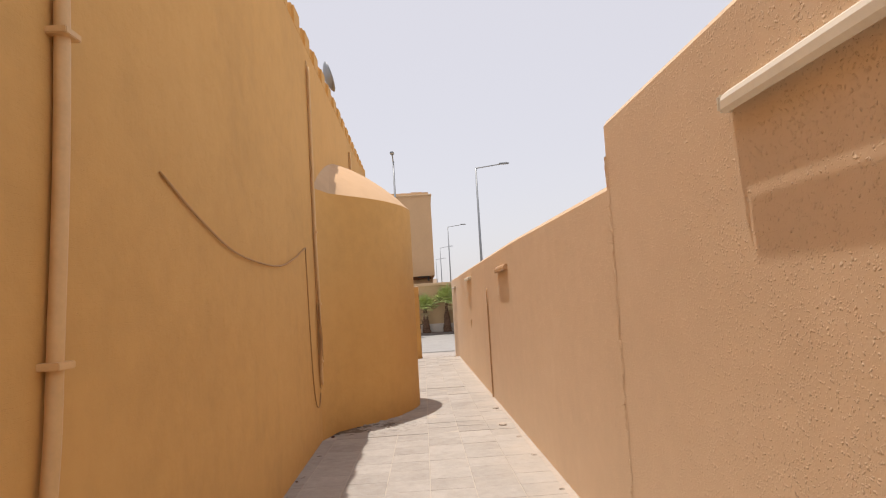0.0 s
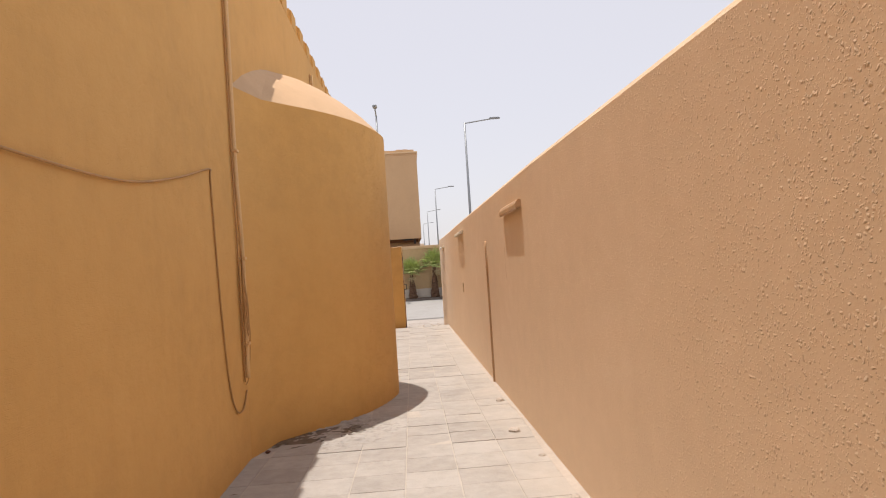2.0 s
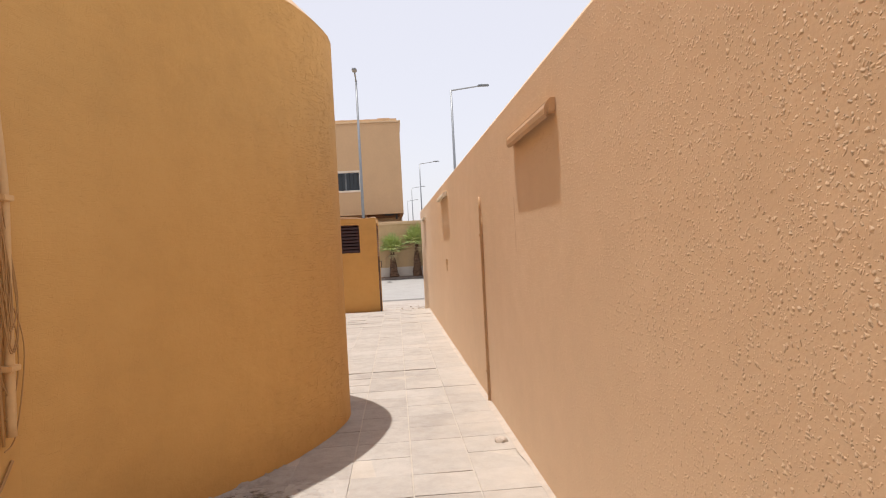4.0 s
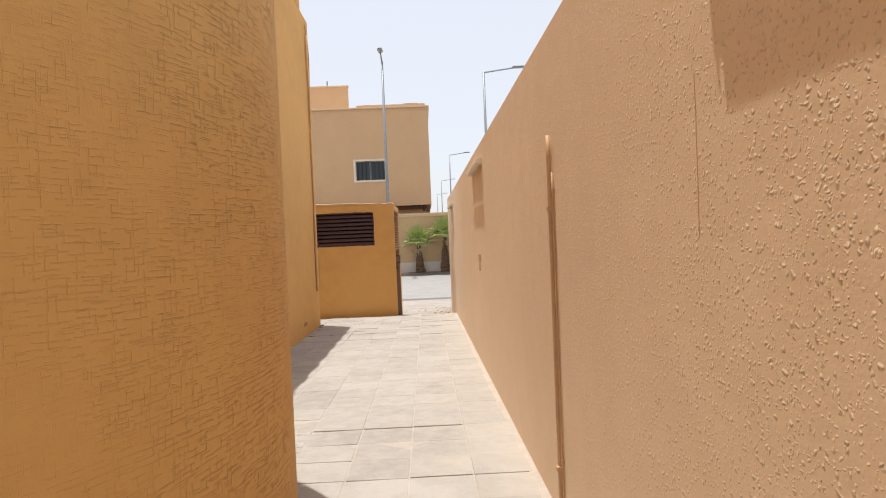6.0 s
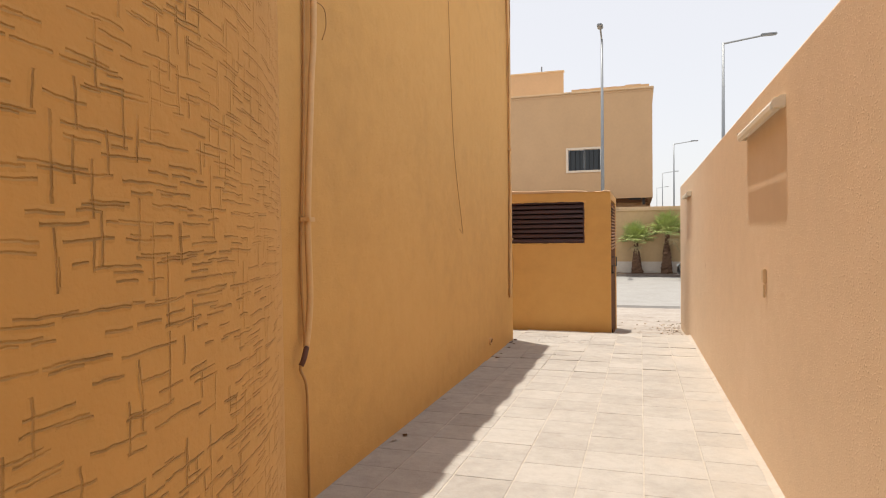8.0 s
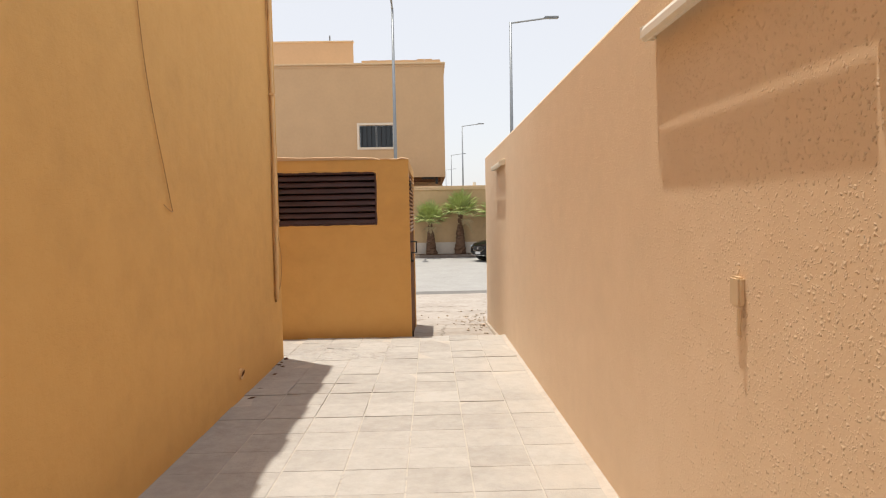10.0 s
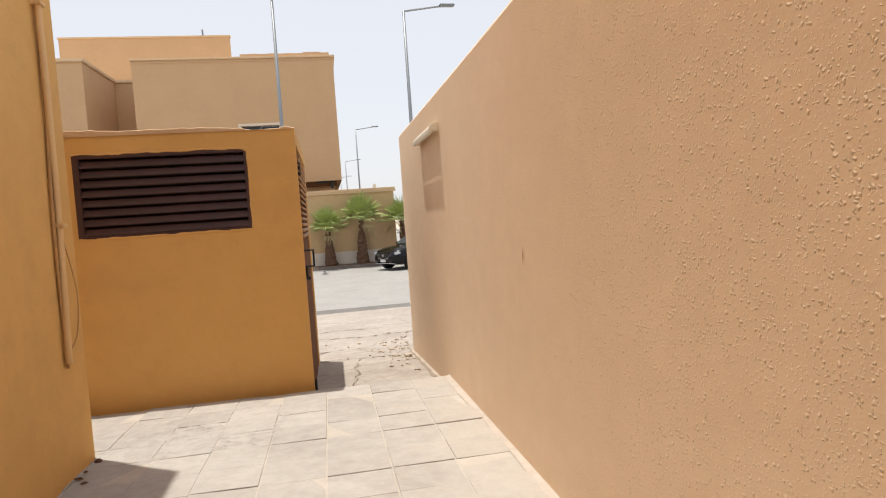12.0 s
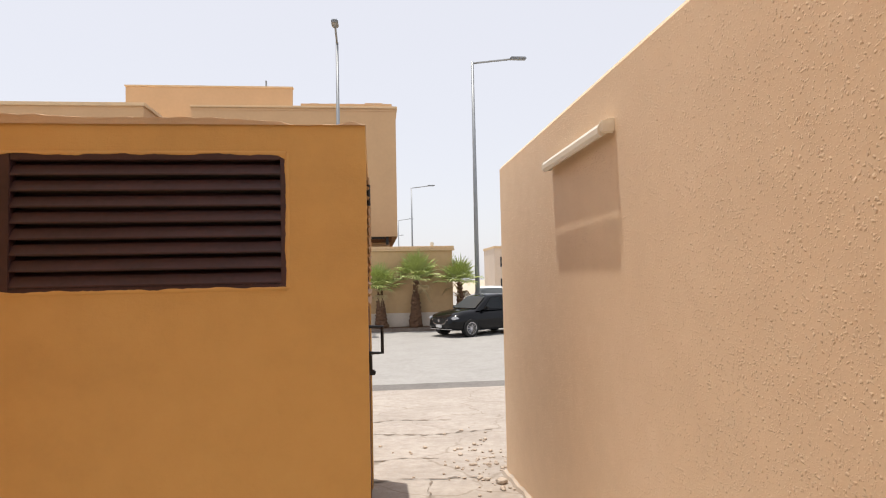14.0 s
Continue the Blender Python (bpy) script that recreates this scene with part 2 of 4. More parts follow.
PIPE = plain("painted_conduit", (0.66, 0.42, 0.195), 0.5, 0, 0.1)
PIPE_R = plain("painted_conduit_sand", (0.57, 0.37, 0.21), 0.5, 0, 0.15)
CABLE = plain("painted_cable", (0.43, 0.235, 0.085), 0.6, 0, 0.2)
RED = plain("dark_red_clay", (0.1, 0.035, 0.02), 0.7)
BROWN = plain("dark_brown_louvre_paint", (0.052, 0.021, 0.022), 0.5, 0, 0.3, 4)
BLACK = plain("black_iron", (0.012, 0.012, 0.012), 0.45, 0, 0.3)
CREAM = plain("cream_plastic", (0.80, 0.74, 0.62), 0.35, 0, 0.06)
STEEL = plain("galvanised_steel", (0.27, 0.29, 0.31), 0.45, 0.4, 0.1)
HOUSE = plain("villa_render", (0.57, 0.375, 0.215), 0.9, 0, 0.06, 0.8)
HOUSE_B = plain("villa_render_warm", (0.59, 0.395, 0.235), 0.9, 0, 0.06, 0.8)
# sand render with the haze of distance mixed into its colour
FARHOUSE = plain("haze_tinted_render", (0.62, 0.52, 0.43), 0.9, 0, 0.08, 0.3)
TRIM = plain("pale_moulding", (0.66, 0.49, 0.31), 0.85, 0, 0.08, 2)
WALLFAR = plain("boundary_render", (0.53, 0.365, 0.2), 0.9, 0, 0.1, 0.7)
PLINTH = plain("pale_plinth", (0.62, 0.55, 0.47), 0.9, 0, 0.12, 1.2)
DARKROOM = plain("rusty_brown_paint", (0.15, 0.07, 0.035), 0.9)
DARKROOM.node_tree.nodes["Principled BSDF"].inputs["Specular IOR Level"].default_value = 0.1
WHITE = plain("cream_window_frame", (0.72, 0.62, 0.5), 0.5, 0, 0.05)
TRUNK = plain("palm_fibre", (0.14, 0.075, 0.042), 0.95, 0, 0.45, 9, 0.03)
LEAF = plain("palm_leaf", (0.34, 0.40, 0.13), 0.5, 0, 0.4, 2.5)
DRYLEAF = plain("dry_palm_leaf", (0.42, 0.32, 0.17), 0.8, 0, 0.25, 3)
SOIL = plain("planting_soil", (0.16, 0.10, 0.06), 0.95, 0, 0.3, 3, 0.02)
CARPAINT = plain("black_car_paint", (0.004, 0.0045, 0.006), 0.14, 0, 0.1)
CARWHITE = plain("white_car_paint", (0.7, 0.71, 0.72), 0.15, 0, 0.03)
RUBBER = plain("tyre_rubber", (0.012, 0.012, 0.012), 0.85)
ALLOY = plain("alloy_rim", (0.5, 0.5, 0.52), 0.25, 0.9, 0.05)
PLATE = plain("white_plate", (0.7, 0.7, 0.7), 0.5, 0, 0.03)
CARPAINT.node_tree.nodes["Principled BSDF"].inputs["Specular IOR Level"].default_value = 0.3
m_, t_, GL = mat("dark_glass", 0.04)
GL.inputs["Base Color"].default_value = (0.02, 0.025, 0.03, 1)
GLASS = m_
# grey base paints the brightness of sky and cabin into the windscreen
m_, t_, GL = mat("car_glass", 0.05)
GL.inputs["Base Color"].default_value = (0.13, 0.145, 0.155, 1)
CARGLASS = m_
m_, t_, GL = mat("lamp_glass", 0.05)
GL.inputs["Base Color"].default_value = (0.55, 0.57, 0.6, 1)
LAMPGLASS = m_


# ---- mesh helpers ----
def to_mesh(name, bm, material):
    me = bpy.data.meshes.new(name)
    bmesh.ops.recalc_face_normals(bm, faces=bm.faces)
    bm.to_mesh(me)
    bm.free()
    if material:
        me.materials.append(material)
    return me


def part(name, bm, material, parent=None, label="", smooth=False):
    me = to_mesh(name, bm, material)
    if smooth:
        for p in me.polygons:
            p.use_smooth = True
    ob = new(name, me)
    if parent is not None:
        ob.parent = parent
    if label:
        ob["label"] = label
    return ob


def empty(name, m=None):
    e = new(name)
    e.empty_display_size = 0.1
    if m is not None:
        e.matrix_world = m
    return e


def box(x0, x1, y0, y1, z0, z1, bevel=0.0, bm=None):
    own = bmesh.new()
    bmesh.ops.create_cube(own, size=1)
    for v in own.verts:
        v.co = Vector(((x0 + x1) / 2 + v.co.x * (x1 - x0), (y0 + y1) / 2 + v.co.y * (y1 - y0), (z0 + z1) / 2 + v.co.z * (z1 - z0)))
    if bevel:
        bmesh.ops.bevel(own, geom=own.edges[:], offset=bevel, segments=2, affect="EDGES")
    if bm is None:
        return own
    return merge(bm, own)


def merge(bm, own, m=None):
    tmp = bpy.data.meshes.new("tmp")
    if m is not None:
        own.transform(m)
    own.to_mesh(tmp)
    own.free()
    bm.from_mesh(tmp)
    bpy.data.meshes.remove(tmp)
    return bm


def tube(pts, r, seg=8, bm=None, r_end=None):
    bm = bm or bmesh.new()
    pts = [Vector(p) for p in pts]
    rings = []
    q = d0 = None
    for i, p in enumerate(pts):
        d = (pts[min(i + 1, len(pts) - 1)] - pts[max(i - 1, 0)]).normalized()
        q = d.to_track_quat("Z", "Y") if q is None else d0.rotation_difference(d) @ q
        d0 = d
        rr = r if r_end is None else r + (r_end - r) * i / (len(pts) - 1)
        rings.append([bm.verts.new(p + q @ Vector((rr * math.cos(a), rr * math.sin(a), 0))) for a in [2 * math.pi * k / seg for k in range(seg)]])
    for a, b in zip(rings, rings[1:]):
        for k in range(seg):
            bm.faces.new((a[k], a[(k + 1) % seg], b[(k + 1) % seg], b[k]))
    bm.faces.new(rings[0])
    bm.faces.new(rings[-1])
    return bm


def smooth_path(pts, n=8):
    pts = [Vector(p) for p in pts]
    out = []
    for i in range(len(pts) - 1):
        p0, p1, p2, p3 = pts[max(i - 1, 0)], pts[i], pts[i + 1], pts[min(i + 2, len(pts) - 1)]
        for k in range(n):
            s = k / n
            out.append(0.5 * ((2 * p1) + (p2 - p0) * s + (2 * p0 - 5 * p1 + 4 * p2 - p3) * s * s + (3 * p1 - p0 - 3 * p2 + p3) * s ** 3))
    out.append(pts[-1])
    return out


def uv_walls(ob, scale=1.0):
    """UVs in metres: along the wall and up; lying faces take x and y."""
    me = ob.data
    layer = me.uv_layers.new(name="uv")
    for p in me.polygons:
        n = p.normal
        for li in p.loop_indices:
            co = me.vertices[me.loops[li].vertex_index].co
            if abs(n.z) > 0.7:
                layer.data[li].uv = (co.y, co.x)
            elif abs(n.x) >= abs(n.y):
                layer.data[li].uv = (co.y, co.z)
            else:
                layer.data[li].uv = (co.x + 3.3, co.z)
    return ob


# ---- the place: alley between a villa and its boundary wall ----
FALL = 0.0259


def floor_z(y):
    return -FALL * y


def face_x(y):
    """The villa's long wall, slightly askew to the boundary wall."""
    return -0.85 - 0.0205 * (y - 6.2)


RX = 1.45            # inner face of the boundary wall
LOW_TOP, HIGH_TOP = 1.965, 2.325
STEP_Y = 21.10       # where the paving ends in a step
END_Y = 23.60        # end of the boundary wall
ROAD_Z, PAVE_Z = -1.20, -1.02
ROAD_Y0, ROAD_Y1 = 30.5, 44.1


def wall_top(y):
    """Villa parapet."""
    return 4.50 + 0.042 * (y - 6.9)


def structure(ob, label, category):
    return tagged(ob, label, category, "", "structure")


# ground, one sheet to the horizon
bm = bmesh.new()
bmesh.ops.create_grid(bm, x_segments=4, y_segments=4, size=1500)
bmesh.ops.translate(bm, vec=(0, 0, -1.9), verts=bm.verts)
structure(part("ground", bm, DESERT), "pale sandy desert ground reaching to the horizon", "ground")

# alley bed under the paving
bm = bmesh.new()
prof = [(-7, floor_z(-7)), (STEP_Y - 0.02, floor_z(STEP_Y - 0.02))]
vs = []
for y, z in prof:
    vs.append([bm.verts.new((x, y, zz)) for x, zz in ((-7.5, z - 0.0034), (RX + 0.1, z - 0.0034), (RX + 0.1, -2.1), (-7.5, -2.1))])
for k in range(4):
    bm.faces.new((vs[0][k], vs[0][(k + 1) % 4], vs[1][(k + 1) % 4], vs[1][k]))
bm.faces.new(vs[0])
bm.faces.new(vs[1])
floor = structure(part("floor", bm, JOINT), "sandy bed and joints under the alley paving", "floor")

# apron between the alley and the road
bm = bmesh.new()
prof = [(STEP_Y - 0.02, floor_z(STEP_Y) - 0.13), (23.6, -0.85), (27.4, -1.05), (ROAD_Y0 - 0.35, ROAD_Z + 0.02)]
rows = []
NX = 46
for y, z in [(y0 + (y1 - y0) * k / 10, z0 + (z1 - z0) * k / 10) for (y0, z0), (y1, z1) in zip(prof, prof[1:]) for k in range(10)] + [prof[-1]]:
    rows.append([bm.verts.new((-9 + 20 * i / NX, y, z + 0.012 * noise.noise(Vector((i * 0.9, y * 1.3, 0))) if y < 30.5 else z)) for i in range(NX + 1)])
for a, b in zip(rows, rows[1:]):
    for i in range(NX):
        bm.faces.new((a[i], a[i + 1], b[i + 1], b[i]))
pavement = structure(part("pavement", bm, APRON, None, "", True), "cracked pale concrete apron sloping down to the road", "pavement")

bm = box(-220, 220, ROAD_Y0 - 0.35, ROAD_Y0 + 0.4, -1.6, ROAD_Z + 0.006)
structure(part("gutter", bm, GUTTER), "dark patched strip of asphalt along the road edge", "road edge")
bm = box(-220, 220, ROAD_Y0 + 0.4, ROAD_Y1, -1.6, ROAD_Z)
structure(part("road", bm, ROAD), "sun-bleached dusty asphalt road", "road")
bm = box(3.9, 14, ROAD_Y1 + 0.002, 400, -1.6, ROAD_Z - 0.004)
structure(part("side_road", bm, ROAD), "dusty asphalt side road leading away", "road")
kerb = tagged(empty("kerb"), "concrete kerb along the far road edge, colour darkened for shade", "kerb", "", "structure")
bm = box(0, 0.98, 0, 0.18, -0.3, 0.14, 0.015)
km = to_mesh("kerb_stone", bm, KERB)
for i in range(36):
    k = new("kerb_stone", km)
    k.parent = kerb
    k.location = (-32 + i, ROAD_Y1, ROAD_Z)
bm = box(-40, 4.0, ROAD_Y1 + 0.18, 60, -1.6, PAVE_Z - 0.03)
structure(part("verge", bm, SOIL), "brown soil planting strip behind the kerb", "verge")


# villa wall with rounded stair tower, crenellated parapet
TC, TR, TOWER_TOP = Vector((-2.775, 11.17)), 3.04, 2.82


def tower_plan():
    pts = [Vector((face_x(8.37), 8.37)), Vector((-0.76, 8.84))]
    for k in range(1, 40):
        a = -0.80 + 1.80 * k / 40
        p = TC + TR * Vector((math.cos(a), math.sin(a)))
        if p.y > 10.9:
            c = (a + 0.1055) * 1.25
            p = Vector((TC.x + 3.023 * math.cos(c), 10.9 + 2.13 * math.sin(c)))
        if 8.92 < p.y and p.x > face_x(p.y) - 0.02:
            pts.append(p)
    pts.append(Vector((face_x(12.62), 12.62)))
    return pts


def facade():
    """Long wall of the villa, with thickness."""
    bm = bmesh.new()
    ys = [-7 + 1.12 * i for i in range(25)]
    ys[-1] = 19.92
    front, back = [], []
    for y in ys:
        front.append((bm.verts.new((face_x(y), y, -1.3)), bm.verts.new((face_x(y), y, wall_top(y)))))
        back.append((bm.verts.new((face_x(y) - 0.3, y, -1.3)), bm.verts.new((face_x(y) - 0.3, y, wall_top(y)))))
    for i in range(len(ys) - 1):
        (a, b), (c, d) = front[i], front[i + 1]
        bm.faces.new((a, c, d, b))
        (e, f), (g, h) = back[i], back[i + 1]
        bm.faces.new((e, f, h, g))
        bm.faces.new((b, d, h, f))
        bm.faces.new((a, e, g, c))
    for i in (0, -1):
        (a, b), (e, f) = front[i], back[i]
        bm.faces.new((a, b, f, e))
    return bm


villa = structure(empty("villa"), "ochre rendered villa with rounded stair tower and crenellated parapet", "house")
uv_walls(part("wall_west", facade(), OCHRE_FLAT, villa, "smooth ochre-rendered long wall"))
bm = box(face_x(19.92) - 6, face_x(19.92) - 0.302, 19.62, 19.92, -1.3, wall_top(20.4))
uv_walls(part("wall_north", bm, OCHRE_FLAT, villa))
bm = box(-7, face_x(-7) - 0.3, -7.0, -6.7, -1.3, 4.2)
uv_walls(part("wall_south", bm, OCHRE, villa))
bm = box(-7.3, face_x(20) - 0.31, -6.7, 19.6, 3.7, 3.9)
part("roof", bm, KERB, villa, "flat concrete roof")
for i in range(35):
    y = -6.5 + 0.75 * i
    zt = wall_top(y)
    bm = box(-0.15, 0.15, -0.19, 0.19, -0.02, 0.26, 0.03)
    me = bpy.data.meshes.get("merlon") or to_mesh("merlon", bm, OCHRE_FLAT)
    if not me.uv_layers:
        lay = me.uv_layers.new(name="uv")
        for p in me.polygons:
            for li in p.loop_indices:
                co = me.vertices[me.loops[li].vertex_index].co
                lay.data[li].uv = (co.y + co.x, co.z)
    o = new("merlon", me)
    o.parent = villa
    o.location = (face_x(y) - 0.15, y, zt)

plan = tower_plan()
bm = bmesh.new()
low = [bm.verts.new((p.x, p.y, -1.0)) for p in plan]
top = [bm.verts.new((p.x, p.y, TOWER_TOP)) for p in plan]
uvd = {}
s = 0.0
for i, p in enumerate(plan):
    if i:
        s += (p - plan[i - 1]).length
    uvd[i] = s
faces = []
for i in range(len(plan) - 1):
    bm.faces.new((low[i], low[i + 1], top[i + 1], top[i])).smooth = True
bmesh.ops.remove_doubles(bm, verts=bm.verts, dist=0.002)
tower = part("stair_tower", bm, OCHRE, villa, "rounded ochre stair tower")
bm = bmesh.new()
apex = Vector((face_x(10.8) - 0.05, 10.8, 3.66))
prev = [bm.verts.new((p.x, p.y, TOWER_TOP)) for p in plan]
NR = 6
for r in range(1, NR + 1):
    f = r / NR
    ring = []
    for i, p in enumerate(plan):
        e = Vector((p.x, p.y, TOWER_TOP + 0.03))
        c = e.lerp(apex, f)
        c.z += 0.10 * math.sin(f * math.pi)
        ring.append(bm.verts.new(c))
    for i in range(len(plan) - 1):
        bm.faces.new((prev[i], prev[i + 1], ring[i + 1], ring[i])).smooth = True
    prev = ring
bmesh.ops.remove_doubles(bm, verts=bm.verts, dist=0.002)
cone = part("tower_roof", bm, LIT_RENDER, villa, "sloping rendered cone roof of the tower")
uv_walls(cone)
lay = tower.data.uv_layers.new(name="uv")
for p in tower.data.polygons:
    for li in p.loop_indices:
        co = tower.data.vertices[tower.data.loops[li].vertex_index].co
        a = math.atan2(co.y - TC.y, co.x - TC.x)
        lay.data[li].uv = (a * TR, co.z if abs(p.normal.z) < 0.3 else co.x * 1.2 + co.z)


# boundary wall
def wall_right():
    bm = bmesh.new()
    ys = [-7, -3, 1, 4.1 - 0.001]
    def run(ys, tops, x0):
        rings = []
        for y, zt in zip(ys, tops):
            prof = [(x0, -1.45), (x0, zt - 0.03), (x0 + 0.02, zt), (x0 + 0.18, zt), (x0 + 0.2, zt - 0.03), (x0 + 0.2, -1.45)]
            rings.append([bm.verts.new((x, y, z)) for x, z in prof])
        for a, b in zip(rings, rings[1:]):
            for k in range(len(prof)):
                bm.faces.new((a[k], a[(k + 1) % len(prof)], b[(k + 1) % len(prof)], b[k]))
        bm.faces.new(rings[0])
        bm.faces.new(rings[-1])
    run([-7, -3, 1, 4.139], [HIGH_TOP] * 4, RX - 0.004)
    run([4.14, 8, 12, 16, 20, END_Y], [LOW_TOP + 0.005, LOW_TOP + 0.04, LOW_TOP + 0.03, LOW_TOP + 0.02, LOW_TOP, LOW_TOP], RX)
    return bm


wr = structure(uv_walls(part("wall_east", wall_right(), SAND)), "sand-coloured spattered-render boundary wall", "wall")
bm = box(RX + 0.2, RX + 9, END_Y - 0.2, END_Y - 0.002, -1.45, LOW_TOP)
structure(uv_walls(part("wall_street", bm, SAND)), "sand-coloured boundary wall along the street", "wall")
bm = box(-0.6, RX, -7.2, -7.0, -0.5, 3.0)
structure(uv_walls(part("wall_back", bm, SAND)), "sand rendered wall closing the alley", "wall")

# ragged mortar seam where the low part of the wall meets the high part
bm = bmesh.new()
rows = []
for i in range(130):
    z = floor_z(4.1) + (LOW_TOP + 0.16 - floor_z(4.1)) * i / 129
    c = 4.14 + 0.012 * noise.noise(Vector((0, 0, z * 4)))
    row = []
    for k in range(9):
        f = k / 8 * 2 - 1
        h = max(0.0, (1 - f * f) * (0.002 + 0.011 * noise.noise(Vector((f * 1.5, 3.1, z * 31))) + 0.009 * noise.noise(Vector((f * 4, 9.1, z * 60)))))
        row.append(bm.verts.new((RX - 0.0055 - h, c + f * (0.026 + 0.014 * noise.noise(Vector((2.0, 0, z * 9)))), z)))
    rows.append(row)
for a, d in zip(rows, rows[1:]):
    for k in range(8):
        bm.faces.new((a[k], a[k + 1], d[k + 1], d[k])).smooth = True
structure(uv_walls(part("mortar_seam", bm, SAND)), "ragged mortar seam on the sand boundary wall", "trim")

# ---- enclosure with louvres at the alley's mouth ----
BY = 21.20
BX0, BX1 = -2.6, 0.245
BTOP = 1.752
VX0, VX1, VZ0, VZ1 = -1.555, -0.165, 0.903, 1.60


def enclosure():
    e = tagged(empty("meter_enclosure"), "ochre rendered utility enclosure with brown louvred vent", "enclosure")
    bm = bmesh.new()
    y1 = BY + 0.14
    # front skin with its opening
    box(BX0, VX0, BY, y1, -1.2, BTOP, 0, bm)
    box(VX1, BX1, BY, y1, -1.2, BTOP, 0, bm)
    box(VX0, VX1, BY, y1, -1.2, VZ0, 0, bm)
    box(VX0, VX1, BY, y1, VZ1, BTOP, 0, bm)
    bmesh.ops.remove_doubles(bm, verts=bm.verts, dist=0.001)
    body = uv_walls(part("front_wall", bm, OCHRE_FLAT, e))
    bm = box(BX0, BX1, y1 + 0.001, BY + 2.5, BTOP - 0.12, BTOP - 0.002, 0)
    uv_walls(part("roof_slab", bm, OCHRE_FLAT, e))
    bm = box(BX0, BX1, BY + 2.36, BY + 2.5, -1.3, BTOP - 0.121)
    uv_walls(part("back_wall", bm, OCHRE_FLAT, e))
    bm = box(BX1 - 0.14, BX1 - 0.002, y1 + 0.001, BY + 0.20, -1.3, BTOP - 0.121)
    uv_walls(part("jamb", bm, OCHRE_FLAT, e))
    uv_walls(part("side_wall", box(BX1 - 0.14, BX1 - 0.002, BY + 2.17, BY + 2.359, -1.3, BTOP - 0.121), OCHRE_FLAT, e))
    # uneven mortar lip on top
    bm = bmesh.new()
    n = 110
    rows = []
    for i in range(n + 1):
        x = BX0 - 0.015 + (BX1 - BX0 + 0.016) * i / n
        h = BTOP + 0.026 + 0.014 * noise.noise(Vector((x * 2.3, 0, 0))) + 0.006 * noise.noise(Vector((x * 14, 5, 0))) + 0.012 * (BX1 - x) - 0.026 * min(1, max(0, (x + 0.2) / 0.09)) + 0.02 * math.exp(-((x - 0.17) / 0.04) ** 2)
        rows.append([bm.verts.new((x, y, z)) for y, z in ((BY - 0.012, BTOP - 0.004), (BY - 0.010, h - 0.008), (BY + 0.02, h), (BY + 0.15, h), (BY + 0.15, BTOP - 0.004))])
    for a, b in zip(rows, rows[1:]):
        for k in range(4):
            bm.faces.new((a[k], a[k + 1], b[k + 1], b[k]))
    bm.faces.new(rows[0])
    bm.faces.new(rows[-1])
    # the pale colour paints the sunlit look of the lip
    uv_walls(part("coping", bm, LIT_RENDER, e, "uneven mortar coping, coloured paler as if sunlit"))
    # vent
    fr = part("vent_frame", box(VX0, VX0 + 0.05, BY - 0.008, BY + 0.06, VZ0, VZ1, 0.004), BROWN, e, "dark brown metal louvre frame")
    for a in ((VX1 - 0.03, VX1, VZ0, VZ1), (VX0 + 0.05, VX1 - 0.03, VZ1 - 0.034, VZ1), (VX0 + 0.05, VX1 - 0.03, VZ0, VZ0 + 0.022)):
        part("rail", box(a[0], a[1], BY - 0.008, BY + 0.06, a[2], a[3], 0.004), BROWN, fr)
    n = 8
    pitch = (VZ1 - VZ0 - 0.056) / n
    for i in range(n):
        z = VZ0 + 0.022 + pitch * i
        bm = bmesh.new()
        w0, w1 = VX0 + 0.05, VX1 - 0.03
        pr = [(BY - 0.004, z + 0.003), (BY - 0.004, z + 0.012), (BY + 0.022, z + pitch * 0.74), (BY + 0.064, z + pitch * 0.98), (BY + 0.064, z + pitch * 0.85), (BY + 0.010, z + 0.006)]
        a = [bm.verts.new((w0, y, zz)) for y, zz in pr]
        b = [bm.verts.new((w1, y, zz)) for y, zz in pr]
        for k in range(6):
            bm.faces.new((a[k], a[(k + 1) % 6], b[(k + 1) % 6], b[k]))
        bm.faces.new(a)
        bm.faces.new(b)
        part("slat", bm, BROWN, fr)
    # ragged render edge that laps over the vent frame
    for a, b, nx, nz in (((VX0, VZ1), (VX1, VZ1), 0, 1), ((VX1, VZ1), (VX1, VZ0), 1, 0), ((VX0, VZ0), (VX1, VZ0), 0, -1)):
        bm = bmesh.new()
        m = 70
        rows = []
        for k in range(m + 1):
            f = k / m
            x, z = a[0] + (b[0] - a[0]) * f, a[1] + (b[1] - a[1]) * f
            q = Vector((x * 9, z * 9, nx))
            inn = 0.006 + 0.010 * noise.noise(q) + 0.005 * noise.noise(q * 4) + 0.030 * max(0, 1 - (1 - f) * 32 if nz == 1 else 0)
            rise = 0.012 + 0.004 * noise.noise(q * 2)
            rows.append([bm.verts.new((x + nx * o, BY - y, z + nz * o)) for o, y in ((-inn, 0.008), (-inn * 0.5, rise), (0.006, rise * 0.8), (0.014, 0.0))])
        for p, r in zip(rows, rows[1:]):
            for k in range(3):
                bm.faces.new((p[k], p[k + 1], r[k + 1], r[k])).smooth = True
        uv_walls(part("mortar_edge", bm, OCHRE_FLAT, e, "ragged rendered edge round the vent"))
    # black sheet added behind the slats, painting the dark inside of the vent
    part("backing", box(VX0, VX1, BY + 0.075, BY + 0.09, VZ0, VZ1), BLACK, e)
